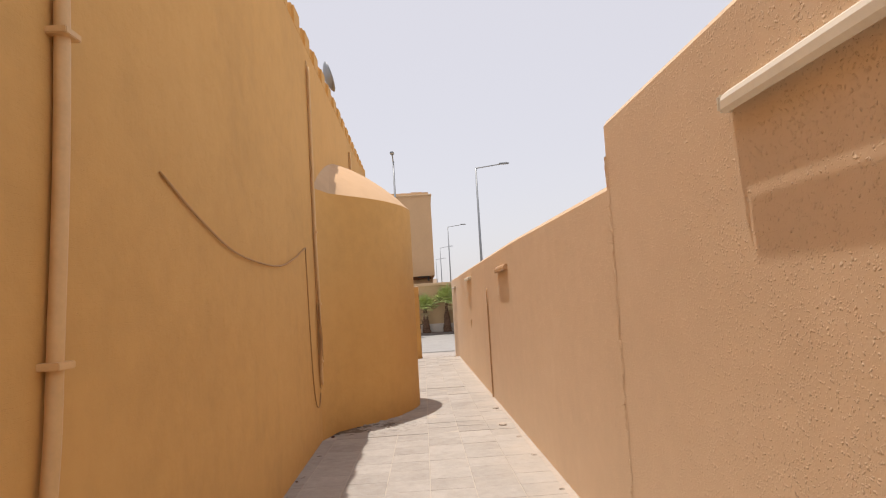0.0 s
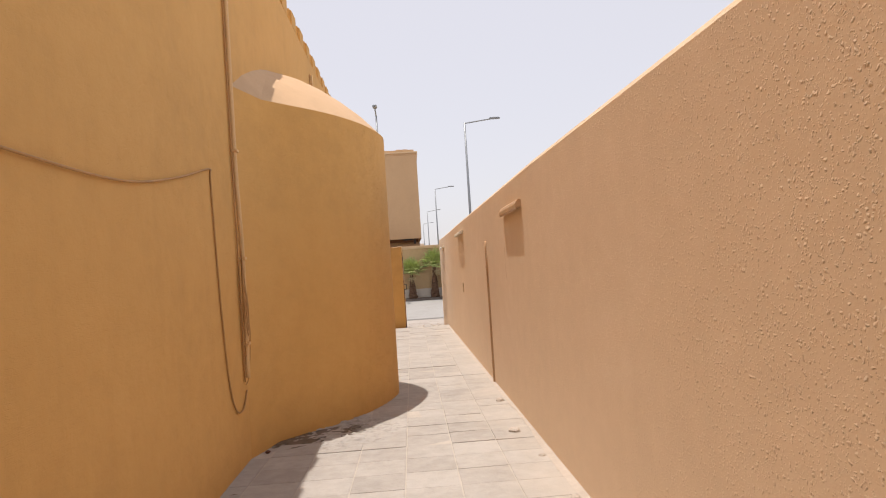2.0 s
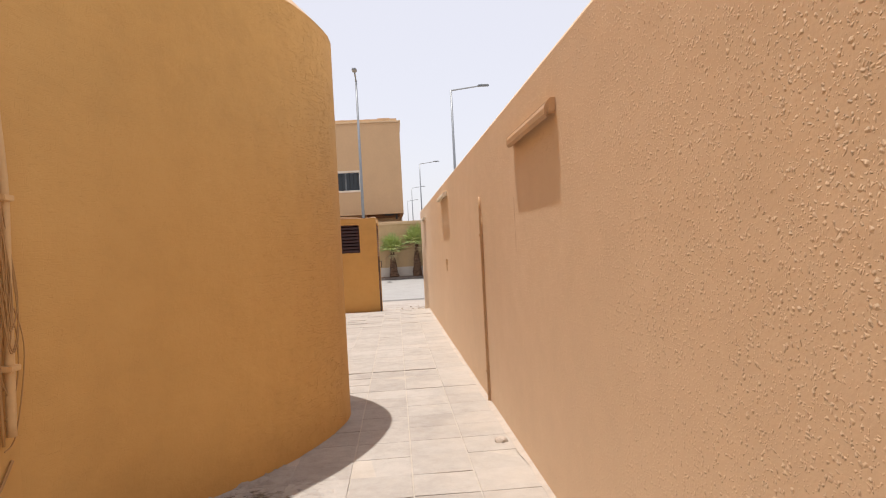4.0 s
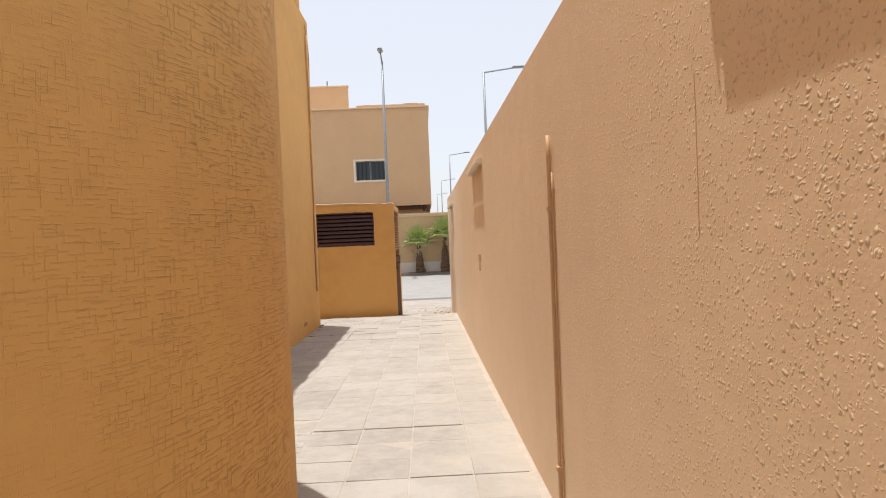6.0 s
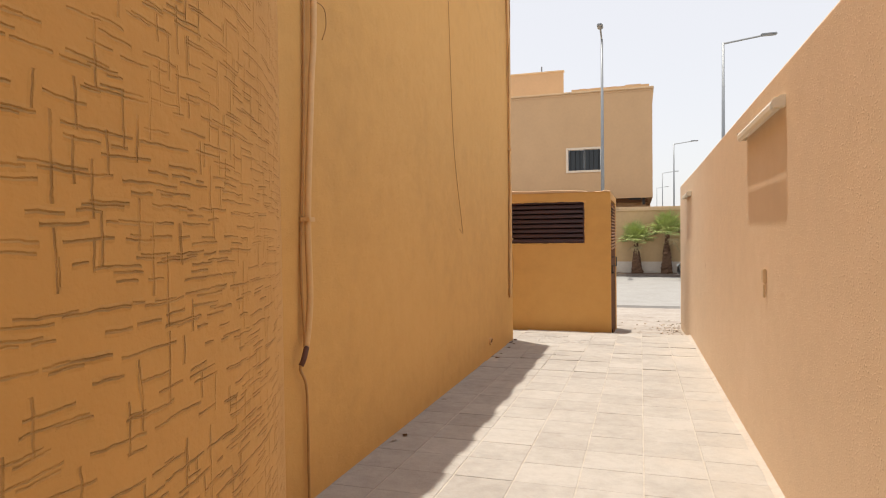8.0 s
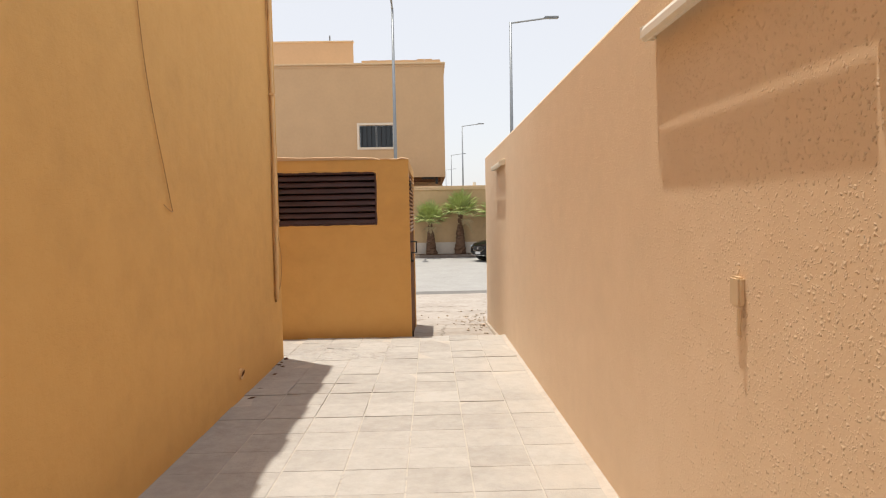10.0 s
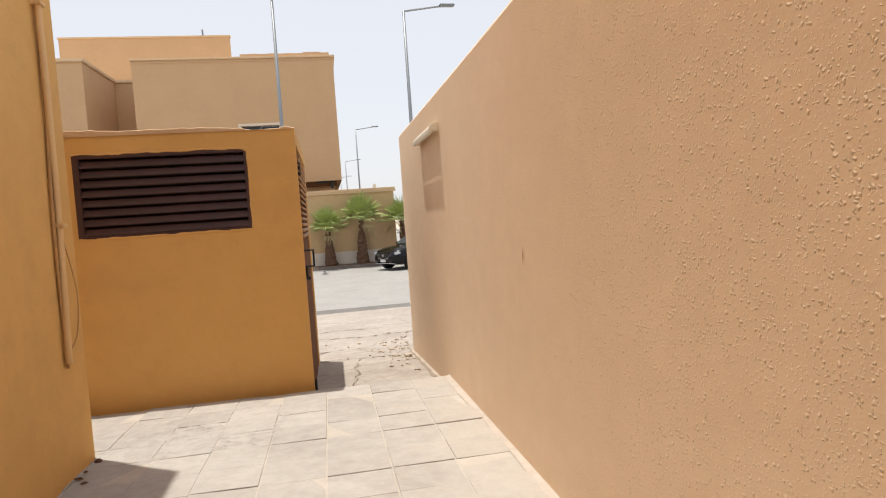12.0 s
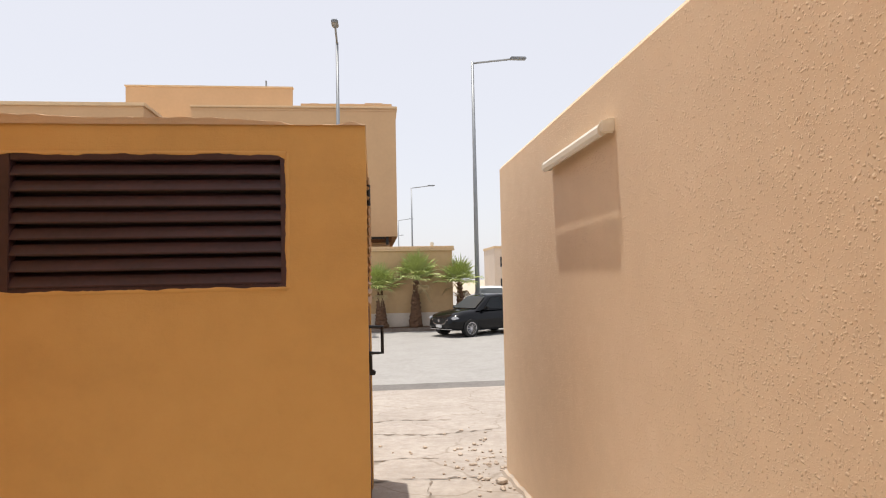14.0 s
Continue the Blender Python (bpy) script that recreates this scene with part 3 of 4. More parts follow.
    # metal door on the side, with slanting louvre blades, handle and bolt
    d = part("door", box(BX1 - 0.05, BX1 - 0.012, BY + 0.21, BY + 2.16, -0.82, BTOP - 0.15, 0.004), DARKROOM, e, "rusty dark brown metal side door")
    for i in range(14):
        z = 0.80 + 0.055 * i
        bm = box(-0.015, 0.015, BY + 0.26, BY + 2.1, -0.008, 0.008)
        bm.transform(Matrix.Translation((BX1 - 0.002, 0, z)) @ Matrix.Rotation(radians(35), 4, "Y"))
        part("blade", bm, CABLE, d, "brown metal louvre blade")
    hz = 0.575
    part("handle", tube([(BX1 - 0.02, BY + 0.36, hz + 0.09), (BX1 + 0.075, BY + 0.36, hz + 0.09), (BX1 + 0.075, BY + 0.36, hz - 0.06), (BX1 - 0.02, BY + 0.36, hz - 0.06)], 0.011, 8), BLACK, d, "black iron pull handle")
    part("bolt", tube([(BX1 + 0.004, BY + 0.36, hz - 0.07), (BX1 + 0.004, BY + 0.36, hz - 0.17)], 0.013, 8), BLACK, d)
    part("padlock", box(BX1 - 0.005, BX1 + 0.035, BY + 0.34, BY + 0.37, hz - 0.185, hz - 0.155, 0.006), BLACK, d)
    for z in (-0.6, 1.42):
        part("hinge", tube([(BX1 + 0.008, BY + 0.30, z - 0.06), (BX1 + 0.008, BY + 0.30, z + 0.06)], 0.012, 8), BLACK, d)
    return e


enclosure()


# ---- wall lamps on the boundary wall: half-round cream shades ----
def profile(pr, L):
    bm = bmesh.new()
    a = [bm.verts.new((x, -L, z)) for x, z in pr]
    b = [bm.verts.new((x, L, z)) for x, z in pr]
    m = len(pr)
    for k in range(m):
        bm.faces.new((a[k], a[(k + 1) % m], b[(k + 1) % m], b[k]))
    bm.faces.new(a)
    bm.faces.new(b)
    return bm


def wall_lamp(y0, y1, z, d, slot, paint):
    """d: how far it stands out; slot: a gap between housing and visor."""
    e = tagged(empty("wall_lamp", pose(RX, (y0 + y1) / 2, z)), "%s half-round wall light shade on sand render" % ("cream" if slot else "sand-painted"), "wall lamp", "lamps along the boundary wall")
    L = (y1 - y0) / 2
    s = d * (0.60 if slot else 0.80)
    part("housing", profile([(0.002, 0.04), (-s * 0.6, 0.04), (-s, 0.028), (-s, -0.004), (-s * 0.8, -0.012), (0.002, -0.012)], L), paint, e)
    v = s + (0.007 if slot else -0.004)
    part("visor", profile([(-v, 0.026), (-v - (d - v) * 0.6, 0.018), (-d, 0.0), (-d, -0.028), (-d + 0.012, -0.042), (-v, -0.042), (-v, -0.034), (-d + 0.016, -0.030), (-d + 0.010, 0.0), (-v, 0.012)], L - 0.03), paint, e)
    for k in (-1, 1):
        part("end_cap", box(-d + 0.004, -0.001, k * (L - 0.006) - 0.012, k * (L - 0.006) + 0.012, -0.032, 0.028, 0.008), paint, e)
    return e


for y0, y1, z, d, slot in ((1.72, 2.73, 1.985, 0.060, True), (8.47, 9.50, 1.72, 0.047, False), (14.35, 15.62, 1.765, 0.069, True), (20.80, 21.88, 1.655, 0.076, True)):
    wall_lamp(y0, y1, z, d, slot, CREAM if slot else PIPE_R)

# ---- conduits and cables ----
def conduit(name, pts, r, material, label, category, clips=(), clip_dir=(0, 1, 0), n=6):
    e = tagged(empty(name, Matrix.Translation(pts[0])), label, category)
    o = Vector(pts[0])
    part("tube", tube([Vector(p) - o for p in smooth_path(pts, n)], r, 8), material, e, "", True)
    for c in clips:
        c = Vector(c) - o
        d = Vector(clip_dir)
        part("clip", box(c.x - r * 1.5, c.x + r * 1.5, c.y - r * 1.8, c.y + r * 1.8, c.z - 0.012, c.z + 0.012, 0.003), material, e)
    return e


def fx(y, d=0.02):
    return face_x(y) + d


# at the start, near the camera
yp = 2.72
conduit("conduit", [(fx(yp, .03), yp + .03, 4.3), (fx(yp, .03), yp + .03, 2.3), (fx(yp, .03), yp - .03, 1.3), (fx(yp, .035), yp - .08, 0.9), (fx(yp, .03), yp - 0.17, 0.45), (fx(yp, .03), yp - 0.23, -0.05)], 0.026, PIPE,
        "ochre-painted conduit running down the ochre wall", "conduit", [(fx(yp, .03), yp + .03, 2.33), (fx(yp, .03), yp - .035, 1.26)])
conduit("cable", [(fx(yp, .012), yp + .075, 4.3), (fx(yp, .012), yp + .07, 2.5), (fx(yp, .012), yp + .03, 1.35), (fx(yp, .012), yp - .03, 0.9), (fx(yp, .012), yp - .11, 0.45), (fx(yp, .012), yp - .18, 0.0)], 0.008, CABLE,
        "brown cable beside the conduit on the ochre wall", "cable")
# drooping cable
conduit("drooping_cable", [(fx(3.6, .008), 3.600, 2.045), (fx(4.1, .012), 4.120, 1.895), (fx(4.8, .014), 4.780, 1.765), (fx(5.6, .014), 5.600, 1.732), (fx(6.3, .012), 6.300, 1.757), (fx(7.0, .01), 7.000, 1.877), (fx(7.66, .008), 7.600, 2.015),
        (fx(7.67, .008), 7.625, 1.965), (fx(7.68, .01), 7.640, 1.735), (fx(7.73, .01), 7.700, 1.085), (fx(7.85, .01), 7.800, 0.535), (fx(7.98, .01), 7.940, 0.275), (fx(8.2, .012), 8.140, 0.225), (fx(8.35, .01), 8.300, 0.345)], 0.0065, CABLE,
        "brown painted cable drooping across the ochre wall", "cable")
# conduit in the corner by the tower
yc = 8.27
conduit("conduit", [(fx(yc, .025), yc, 4.3), (fx(yc, .025), yc, 3.4), (fx(yc, .025), yc, 2.2), (fx(yc, .03), yc + .02, 1.75), (fx(yc, .03), yc + .045, 1.45), (fx(yc, .03), yc + 0.03, 1.04), (fx(yc, .03), yc, 0.45)], 0.019, PIPE,
        "ochre-painted conduit down the corner of the wall", "conduit", [(fx(yc, .025), yc, 2.26), (fx(yc, .03), yc + .035, 1.40), (fx(yc, .03), yc + .01, 0.72)])
conduit("cable", [(fx(yc, .02), yc - .07, 4.35), (fx(yc, .012), yc - .045, 3.3), (fx(yc, .015), yc - .045, 2.0), (fx(yc, .015), yc - .03, 1.3), (fx(yc, .015), yc - .03, 0.42)], 0.006, CABLE,
        "brown cable strapped along the conduit", "cable")
wr_ = random.Random(21)
for k in range(6):
    w = wr_.uniform(0.015, 0.075)
    lo = wr_.uniform(0.74, 0.95)
    jit = [wr_.uniform(-0.018, 0.018) for _ in range(8)]
    conduit("loose_wire", [(fx(yc, .03), yc + .02, 1.44 + jit[0]), (fx(yc, .045), yc - w * 0.5 + jit[1], 1.33), (fx(yc, .05), yc - w + jit[2], 1.18 + jit[3]), (fx(yc, .05), yc - w * 0.5 + jit[4], lo + 0.1), (fx(yc, .055), yc + jit[5], lo), (fx(yc, .05), yc + w * 0.9, lo + 0.14 + jit[6]), (fx(yc, .04), yc + w * 0.5, 1.25), (fx(yc, .03), yc + 0.02, 1.40 + jit[7])], 0.0028, CABLE,
            "thin loose wire loop hanging on the conduit", "wire")
for k, (dy, lo) in enumerate(((0.09, 0.40), (0.05, 0.52), (-0.06, 0.58))):
    conduit("loose_wire", [(fx(yc, .03), yc + .01, 1.05), (fx(yc, .045), yc + dy * 0.9, 0.86), (fx(yc, .04), yc + dy, 0.70), (fx(yc, .03), yc + dy * 0.3, lo + 0.05), (fx(yc, .02), yc - dy * 0.4, lo)], 0.0028, CABLE,
            "thin wire tail hanging off the conduit", "wire")
# behind the tower
yb = 13.63
conduit("conduit", [(fx(yb, .04), yb + .03, 4.5), (fx(yb, .04), yb + .02, 2.4), (fx(yb, .04), yb - .02, 1.9), (fx(yb, .04), yb - .08, 1.2), (fx(yb, .045), yb - .08, 0.75), (fx(yb, .04), yb - .12, 0.50)], 0.018, PIPE,
        "ochre-painted conduit on the ochre wall beside the tower", "conduit", [(fx(yb, .04), yb - .08, 1.17)])
conduit("cable", [(fx(yb, .015), yb - .005, 4.5), (fx(yb, .015), yb - .05, 2.0), (fx(yb, .015), yb - .115, 1.0), (fx(yb, .04), yb - .13, 0.50), (fx(yb, .06), yb - .19, 0.44), (fx(yb, .05), yb - .20, 0.40), (fx(yb, .03), yb - .11, 0.30), (fx(yb, .02), yb - .08, 0.1), (fx(yb, .02), yb - .08, -0.35)], 0.0075, CABLE,
        "brown cable with a dark joint on the ochre wall", "cable")
stub = conduit("cable_joint", [(fx(yb, .045), yb - .125, 0.50), (fx(yb, .06), yb - .18, 0.45), (fx(yb, .055), yb - .20, 0.42)], 0.015, RED,
        "dark taped cable joint under the conduit", "cable joint")
conduit("wire_tail", [(fx(yb, .04), yb + .03, 2.35), (fx(yb, .06), yb + .10, 2.33), (fx(yb, .05), yb + .14, 2.25), (fx(yb, .03), yb + .13, 2.17)], 0.003, CABLE,
        "short wire tail curling off the conduit", "wire")
conduit("hanging_wire", [(fx(16.4, .01), 16.4, 4.3), (fx(16.5, .01), 16.48, 3.2), (fx(16.6, .01), 16.6, 2.0), (fx(16.8, .01), 16.88, 1.2), (fx(16.8, .01), 16.92, 1.09), (fx(16.8, .01), 16.80, 1.13)], 0.003, CABLE,
        "thin wire hanging down the ochre wall", "wire")
# at the far corner
ye = 19.64
conduit("conduit", [(fx(ye, .03), ye - .1, 4.7), (fx(ye, .03), ye - .02, 3.6), (fx(ye, .03), ye, 2.5), (fx(ye, .03), ye, 1.2), (fx(ye, .03), ye - .06, 0.18)], 0.02, PIPE,
        "ochre-painted conduit at the corner of the villa", "conduit", [(fx(ye, .03), ye, 2.3), (fx(ye, .03), ye, 1.0)])
conduit("cable", [(fx(ye, .015), ye - .07, 4.9), (fx(ye, .05), ye - .02, 4.3), (fx(ye, .03), ye - .05, 3.4), (fx(ye, .015), ye + .05, 2.4), (fx(ye, .015), ye - .05, 1.0), (fx(ye, .015), ye - .04, 0.15)], 0.009, CABLE,
        "brown cable beside the corner conduit", "cable")
conduit("loose_wire", [(fx(ye, .03), ye + .03, 0.9), (fx(ye, .05), ye + .10, 0.6), (fx(ye, .04), ye + .08, 0.35), (fx(ye, .03), ye - .02, 0.25)], 0.004, CABLE,
        "short loose wire beside the corner conduit", "wire")
# twin conduits on the boundary wall
yr = 11.07
conduit("conduit", [(RX - .014, yr, 1.49), (RX - .014, yr, 0.6), (RX - .014, yr, floor_z(yr))], 0.010, PIPE_R,
        "sand-painted conduit on the spattered boundary wall", "conduit", [(RX - .014, yr, 1.16), (RX - .014, yr, -0.02)])
conduit("conduit", [(RX - .008, yr - .034, 1.32), (RX - .008, yr - .034, 0.5), (RX - .008, yr - .034, floor_z(yr))], 0.0045, PIPE_R,
        "thin sand-painted conduit on the boundary wall", "conduit", [(RX - .008, yr - .034, 1.24), (RX - .008, yr - .034, 0.02)])
# hairline crack and a scuff on the boundary wall
bm = tube([(RX - .0005, 9.57 + 0.004 * noise.noise(Vector((0, 0, 1.04 + 0.018 * k) ) * 9), 1.04 + 0.018 * k) for k in range(20)], 0.0009, 5)
structure(part("hairline_crack", bm, PIPE_R), "hairline crack running down the spattered wall", "crack")
bm = bmesh.new()
left, right = [], []
for k in range(14):
    f = k / 13
    w = 0.006 * math.sin(math.pi * f) * (1 + 0.8 * noise.noise(Vector((k * 0.9, 2, 0)))) + 0.001
    c = 18.68 - 0.03 * f
    left.append(bm.verts.new((RX - 0.0035, c - w, 0.63 + 0.085 * f)))
    right.append(bm.verts.new((RX - 0.0035, c + w, 0.63 + 0.085 * f)))
for k in range(13):
    bm.faces.new((left[k], right[k], right[k + 1], left[k + 1]))
structure(part("scuff_mark", bm, CABLE), "small brown scuff mark on the sand wall", "scuff")
# small outlet box on the boundary wall
e = tagged(empty("outlet_box", pose(RX, 14.90, 0.80)), "small sand-painted outlet box on the boundary wall", "outlet box")
part("body", box(-0.022, 0.0, -0.03, 0.03, -0.045, 0.045, 0.006), TRIM, e)
part("stub", tube([(-0.015, -0.02, -0.05), (-0.015, -0.02, -0.13)], 0.007, 8), TRIM, e)
# drain stub low on the villa wall
e = tagged(empty("drain_pipe", pose(face_x(18.25), 18.25, -0.26)), "short ochre drain pipe stub low on the villa wall", "pipe")
bm = tube([(-0.02, 0, 0), (0.022, 0, -0.004)], 0.045, 16)
part("stub", bm, PIPE, e)
# the stub is solid; a dark disc paints the shade of its opening
part("mouth", tube([(0.0225, 0, -0.004), (0.0255, 0, -0.005)], 0.034, 16), DARKROOM, e)
# satellite dish on the parapet
e = tagged(empty("satellite_dish", pose(face_x(10.9) + 0.02, 10.9, wall_top(10.9) + 0.2)), "grey satellite dish on the villa parapet", "satellite dish")
bm = bmesh.new()
bmesh.ops.create_uvsphere(bm, u_segments=24, v_segments=24, radius=0.42)
bmesh.ops.delete(bm, geom=[v for v in bm.verts if v.co.z > -0.32], context="VERTS")
bmesh.ops.solidify(bm, geom=bm.faces[:], thickness=0.012)
bm.transform(Matrix.Translation((-0.11, 0, 0.24)) @ Matrix.Rotation(radians(12), 4, "Z") @ Matrix.Rotation(radians(72), 4, "Y") @ Matrix.Translation((0, 0, 0.42)))
part("dish", bm, STEEL, e, "", True)
part("mast", tube([(-0.15, 0.0, -0.2), (-0.15, 0.0, 0.25), (-0.06, 0.0, 0.26)], 0.016, 8), STEEL, e)


# ---- far side of the street ----
FW = 45.0
fw = structure(empty("boundary_wall", pose(0, 0, 0.17)), "beige boundary wall with pale moulded coping across the street", "wall")
part("wall_panel", box(-40, 3.64, FW, FW + 0.22, PAVE_Z - 0.4, 2.02), WALLFAR, fw)
part("plinth", box(-40, 3.66, FW - 0.025, FW - 0.002, PAVE_Z - 0.4, PAVE_Z + 0.38), PLINTH, fw)
part("coping", box(-40, 3.74, FW - 0.09, FW + 0.30, 2.021, 2.10, 0.015), TRIM, fw)
part("coping", box(-40, 3.70, FW - 0.05, FW + 0.26, 2.101, 2.22, 0.02), TRIM, fw)
bm = box(0, 0.11, -0.07, 0.0, -0.03, 0.085, 0.01)
dm = to_mesh("dentil", bm, TRIM)
for i in range(120):
    o = new("dentil", dm)
    o.parent = fw
    o.location = (-20 + 0.1983 * i, FW - 0.05, 2.125)
part("wall_panel", box(3.42, 3.64, FW + 0.221, FW + 26, PAVE_Z - 0.4, 2.02), WALLFAR, fw)
part("coping", box(3.36, 3.72, FW + 0.301, FW + 26, 2.021, 2.16, 0.02), TRIM, fw)
part("lamp", box(2.7, 2.86, FW + 0.02, FW + 0.18, 2.221, 2.40, 0.03), CREAM, fw, "small pale globe box on the coping")


def villa_far():
    e = tagged(empty("far_villa", pose(0, 47.0, 0.15)), "beige two-storey villa with flat parapet across the street", "house")
    x0, x1, zt, zb = -7.85, 1.36, 8.80, 3.02
    wx0, wx1, wz0, wz1 = -3.2, -1.4, 4.45, 5.62
    bm = bmesh.new()
    box(x0, wx0, 0, 0.25, zb, zt, 0, bm)
    box(wx1, x1, 0, 0.25, zb, zt, 0, bm)
    box(wx0, wx1, 0, 0.25, zb, wz0, 0, bm)
    box(wx0, wx1, 0, 0.25, wz1, zt, 0, bm)
    part("wall", bm, HOUSE, e, "beige rendered upper storey")
    part("wall", box(x1 - 0.25, x1, 0.251, 9, zb, zt), HOUSE, e)
    part("wall", box(x0, x0 + 0.25, 0.251, 9, zb, zt), HOUSE_B, e)
    part("wall", box(x0, x1, 8.75, 9.0, zb - 3.6, zb - 0.001), HOUSE, e)
    part("floor_slab", box(x0, x1, 0.0, 9, zb - 0.2, zb - 0.002), HOUSE, e)
    part("wall", box(x0, x1 - 0.35, 0.9, 1.1, -1.3, zb - 0.21), HOUSE_B, e, "shaded recessed ground storey")
    part("cornice", box(x0 - 0.06, x1 + 0.08, -0.08, 9.1, zt + 0.001, zt + 0.10, 0.02), TRIM, e, "pale parapet moulding")
    part("cornice", box(x0 - 0.02, x1 + 0.03, -0.03, -0.002, zt - 0.12, zt - 0.06, 0.01), HOUSE_B, e)
    for i in range(10):
        xx = -3.0 + 0.42 * i
        part("parapet_block", box(xx, xx + 0.415, 0.1, 0.5, zt + 0.101, zt + 0.25 + (0.05 if i in (7, 8) else 0.012 * (i % 2)), 0.015), HOUSE_B, e)
    w = part("window", box(wx0 + 0.02, wx1 - 0.02, 0.14, 0.16, wz0 + 0.02, wz1 - 0.02), GLASS, e, "dark glazed window with cream surround")
    for a in ((wx0 - 0.12, wx0, wz0 - 0.12, wz1 + 0.12), (wx1, wx1 + 0.12, wz0 - 0.12, wz1 + 0.12), (wx0, wx1, wz1, wz1 + 0.12), (wx0, wx1, wz0 - 0.12, wz0)):
        part("surround", box(a[0], a[1], -0.05, -0.002, a[2], a[3], 0.01), WHITE, w)
    part("mullion", box((wx0 + wx1) / 2 - 0.04, (wx0 + wx1) / 2 + 0.04, 0.08, 0.139, wz0, wz1), STEEL, w)
    for i in range(7):
        xx = wx0 + 0.13 + (wx1 - wx0 - 0.26) * i / 6
        part("bar", tube([(xx, 0.05, wz0), (xx, 0.05, wz1)], 0.012, 6), BLACK, w)
    # clutter under the overhang
    part("soffit_beam", box(x1 - 2.4, x1 - 0.26, 0.3, 0.8, 2.6, zb - 0.203), DARKROOM, e, "dark red-brown beam under the overhang")
    part("bracket", box(0.1, 0.75, 0.15, 0.25, 2.72, 2.84), BLACK, e)
    part("bracket", box(0.82, 0.95, 0.15, 0.25, 2.45, 2.93), BLACK, e)
    # stair house on the roof
    part("roof_screen", box(-13.4, -4.27, 7.2, 7.5, 8.0, 11.93), HOUSE_B, e, "warm beige rendered roof screen wall")
    part("roof_cap", box(-13.45, -4.22, 7.15, 7.55, 11.931, 12.02), TRIM, e)
    part("vent_pipe", tube([(-5.75, 7.35, 12.02), (-5.75, 7.35, 12.4)], 0.05, 8), STEEL, e)
    part("roof", box(x0 + 0.25, x1 - 0.25, 0.26, 8.74, zt - 0.9, zt - 0.7), KERB, e)
    return e


def villa_left():
    e = tagged(empty("neighbour_villa", pose(0, 47.5, 0.15)), "beige flat-roofed villa with stepped moulding across the street", "house")
    part("wall", box(-26, -10.1, 0, 9, -1.3, 8.95), HOUSE, e)
    part("wall", box(-10.099, -7.9, 4.6, 9, -1.3, 8.95), HOUSE, e)
    part("cornice", box(-26.1, -10.0, -0.1, 9.05, 8.951, 9.12, 0.02), TRIM, e)
    part("cornice", box(-9.999, -7.9, 4.5, 9.05, 8.951, 9.12, 0.02), TRIM, e)
    w = part("window", box(-9.88, -9.2, 4.57, 4.598, 4.9, 6.25), GLASS, e)
    for a in ((-9.99, -9.88, 4.8, 6.36), (-9.2, -9.09, 4.8, 6.36), (-9.88, -9.2, 6.25, 6.36), (-9.88, -9.2, 4.8, 4.9)):
        part("surround", box(a[0], a[1], 4.53, 4.597, a[2], a[3]), WHITE, w)
    return e


villa_far()
villa_left()


def street_lamp(x, y, top, arm):
    e = tagged(empty("street_lamp", pose(x, y, ROAD_Z)), "tall grey galvanised street lamp with a single arm", "street lamp", "street lamps")
    h = top - ROAD_Z
    part("pole", tube([(0, 0, -0.1), (0, 0, h * 0.5), (0, 0, h)], 0.11, 12, None, 0.06), STEEL, e, "", True)
    a = Vector(arm)
    part("arm", tube([(0, 0, h - 0.05), (a.x * 0.75, a.y * 0.75, h + a.z * 0.75)], 0.045, 8), STEEL, e)
    bm = box(-0.14, 0.14, -0.36, 0.36, -0.05, 0.06, 0.04)
    bm.transform(Matrix.Translation((a.x * 0.88, a.y * 0.88, h + a.z * 0.88)) @ Matrix.Rotation(math.atan2(-a.x, a.y), 4, "Z"))
    part("lamp_head", bm, STEEL, e)
    part("base", box(-0.2, 0.2, -0.2, 0.2, -0.1, 0.22, 0.02), KERB, e)
    return e


for x, y, arm in ((4.62, 44.35, (2.3, 0, 0.22)), (4.1, 81.2, (2.3, 0, 0.22)), (4.05, 115.5, (2.3, 0, 0.22)), (4.05, 151, (2.3, 0, 0.22))):
    street_lamp(x, y, 10.3, arm)
street_lamp(-1.16, 44.45, 11.1, (0.0, -1.6, 0.25))


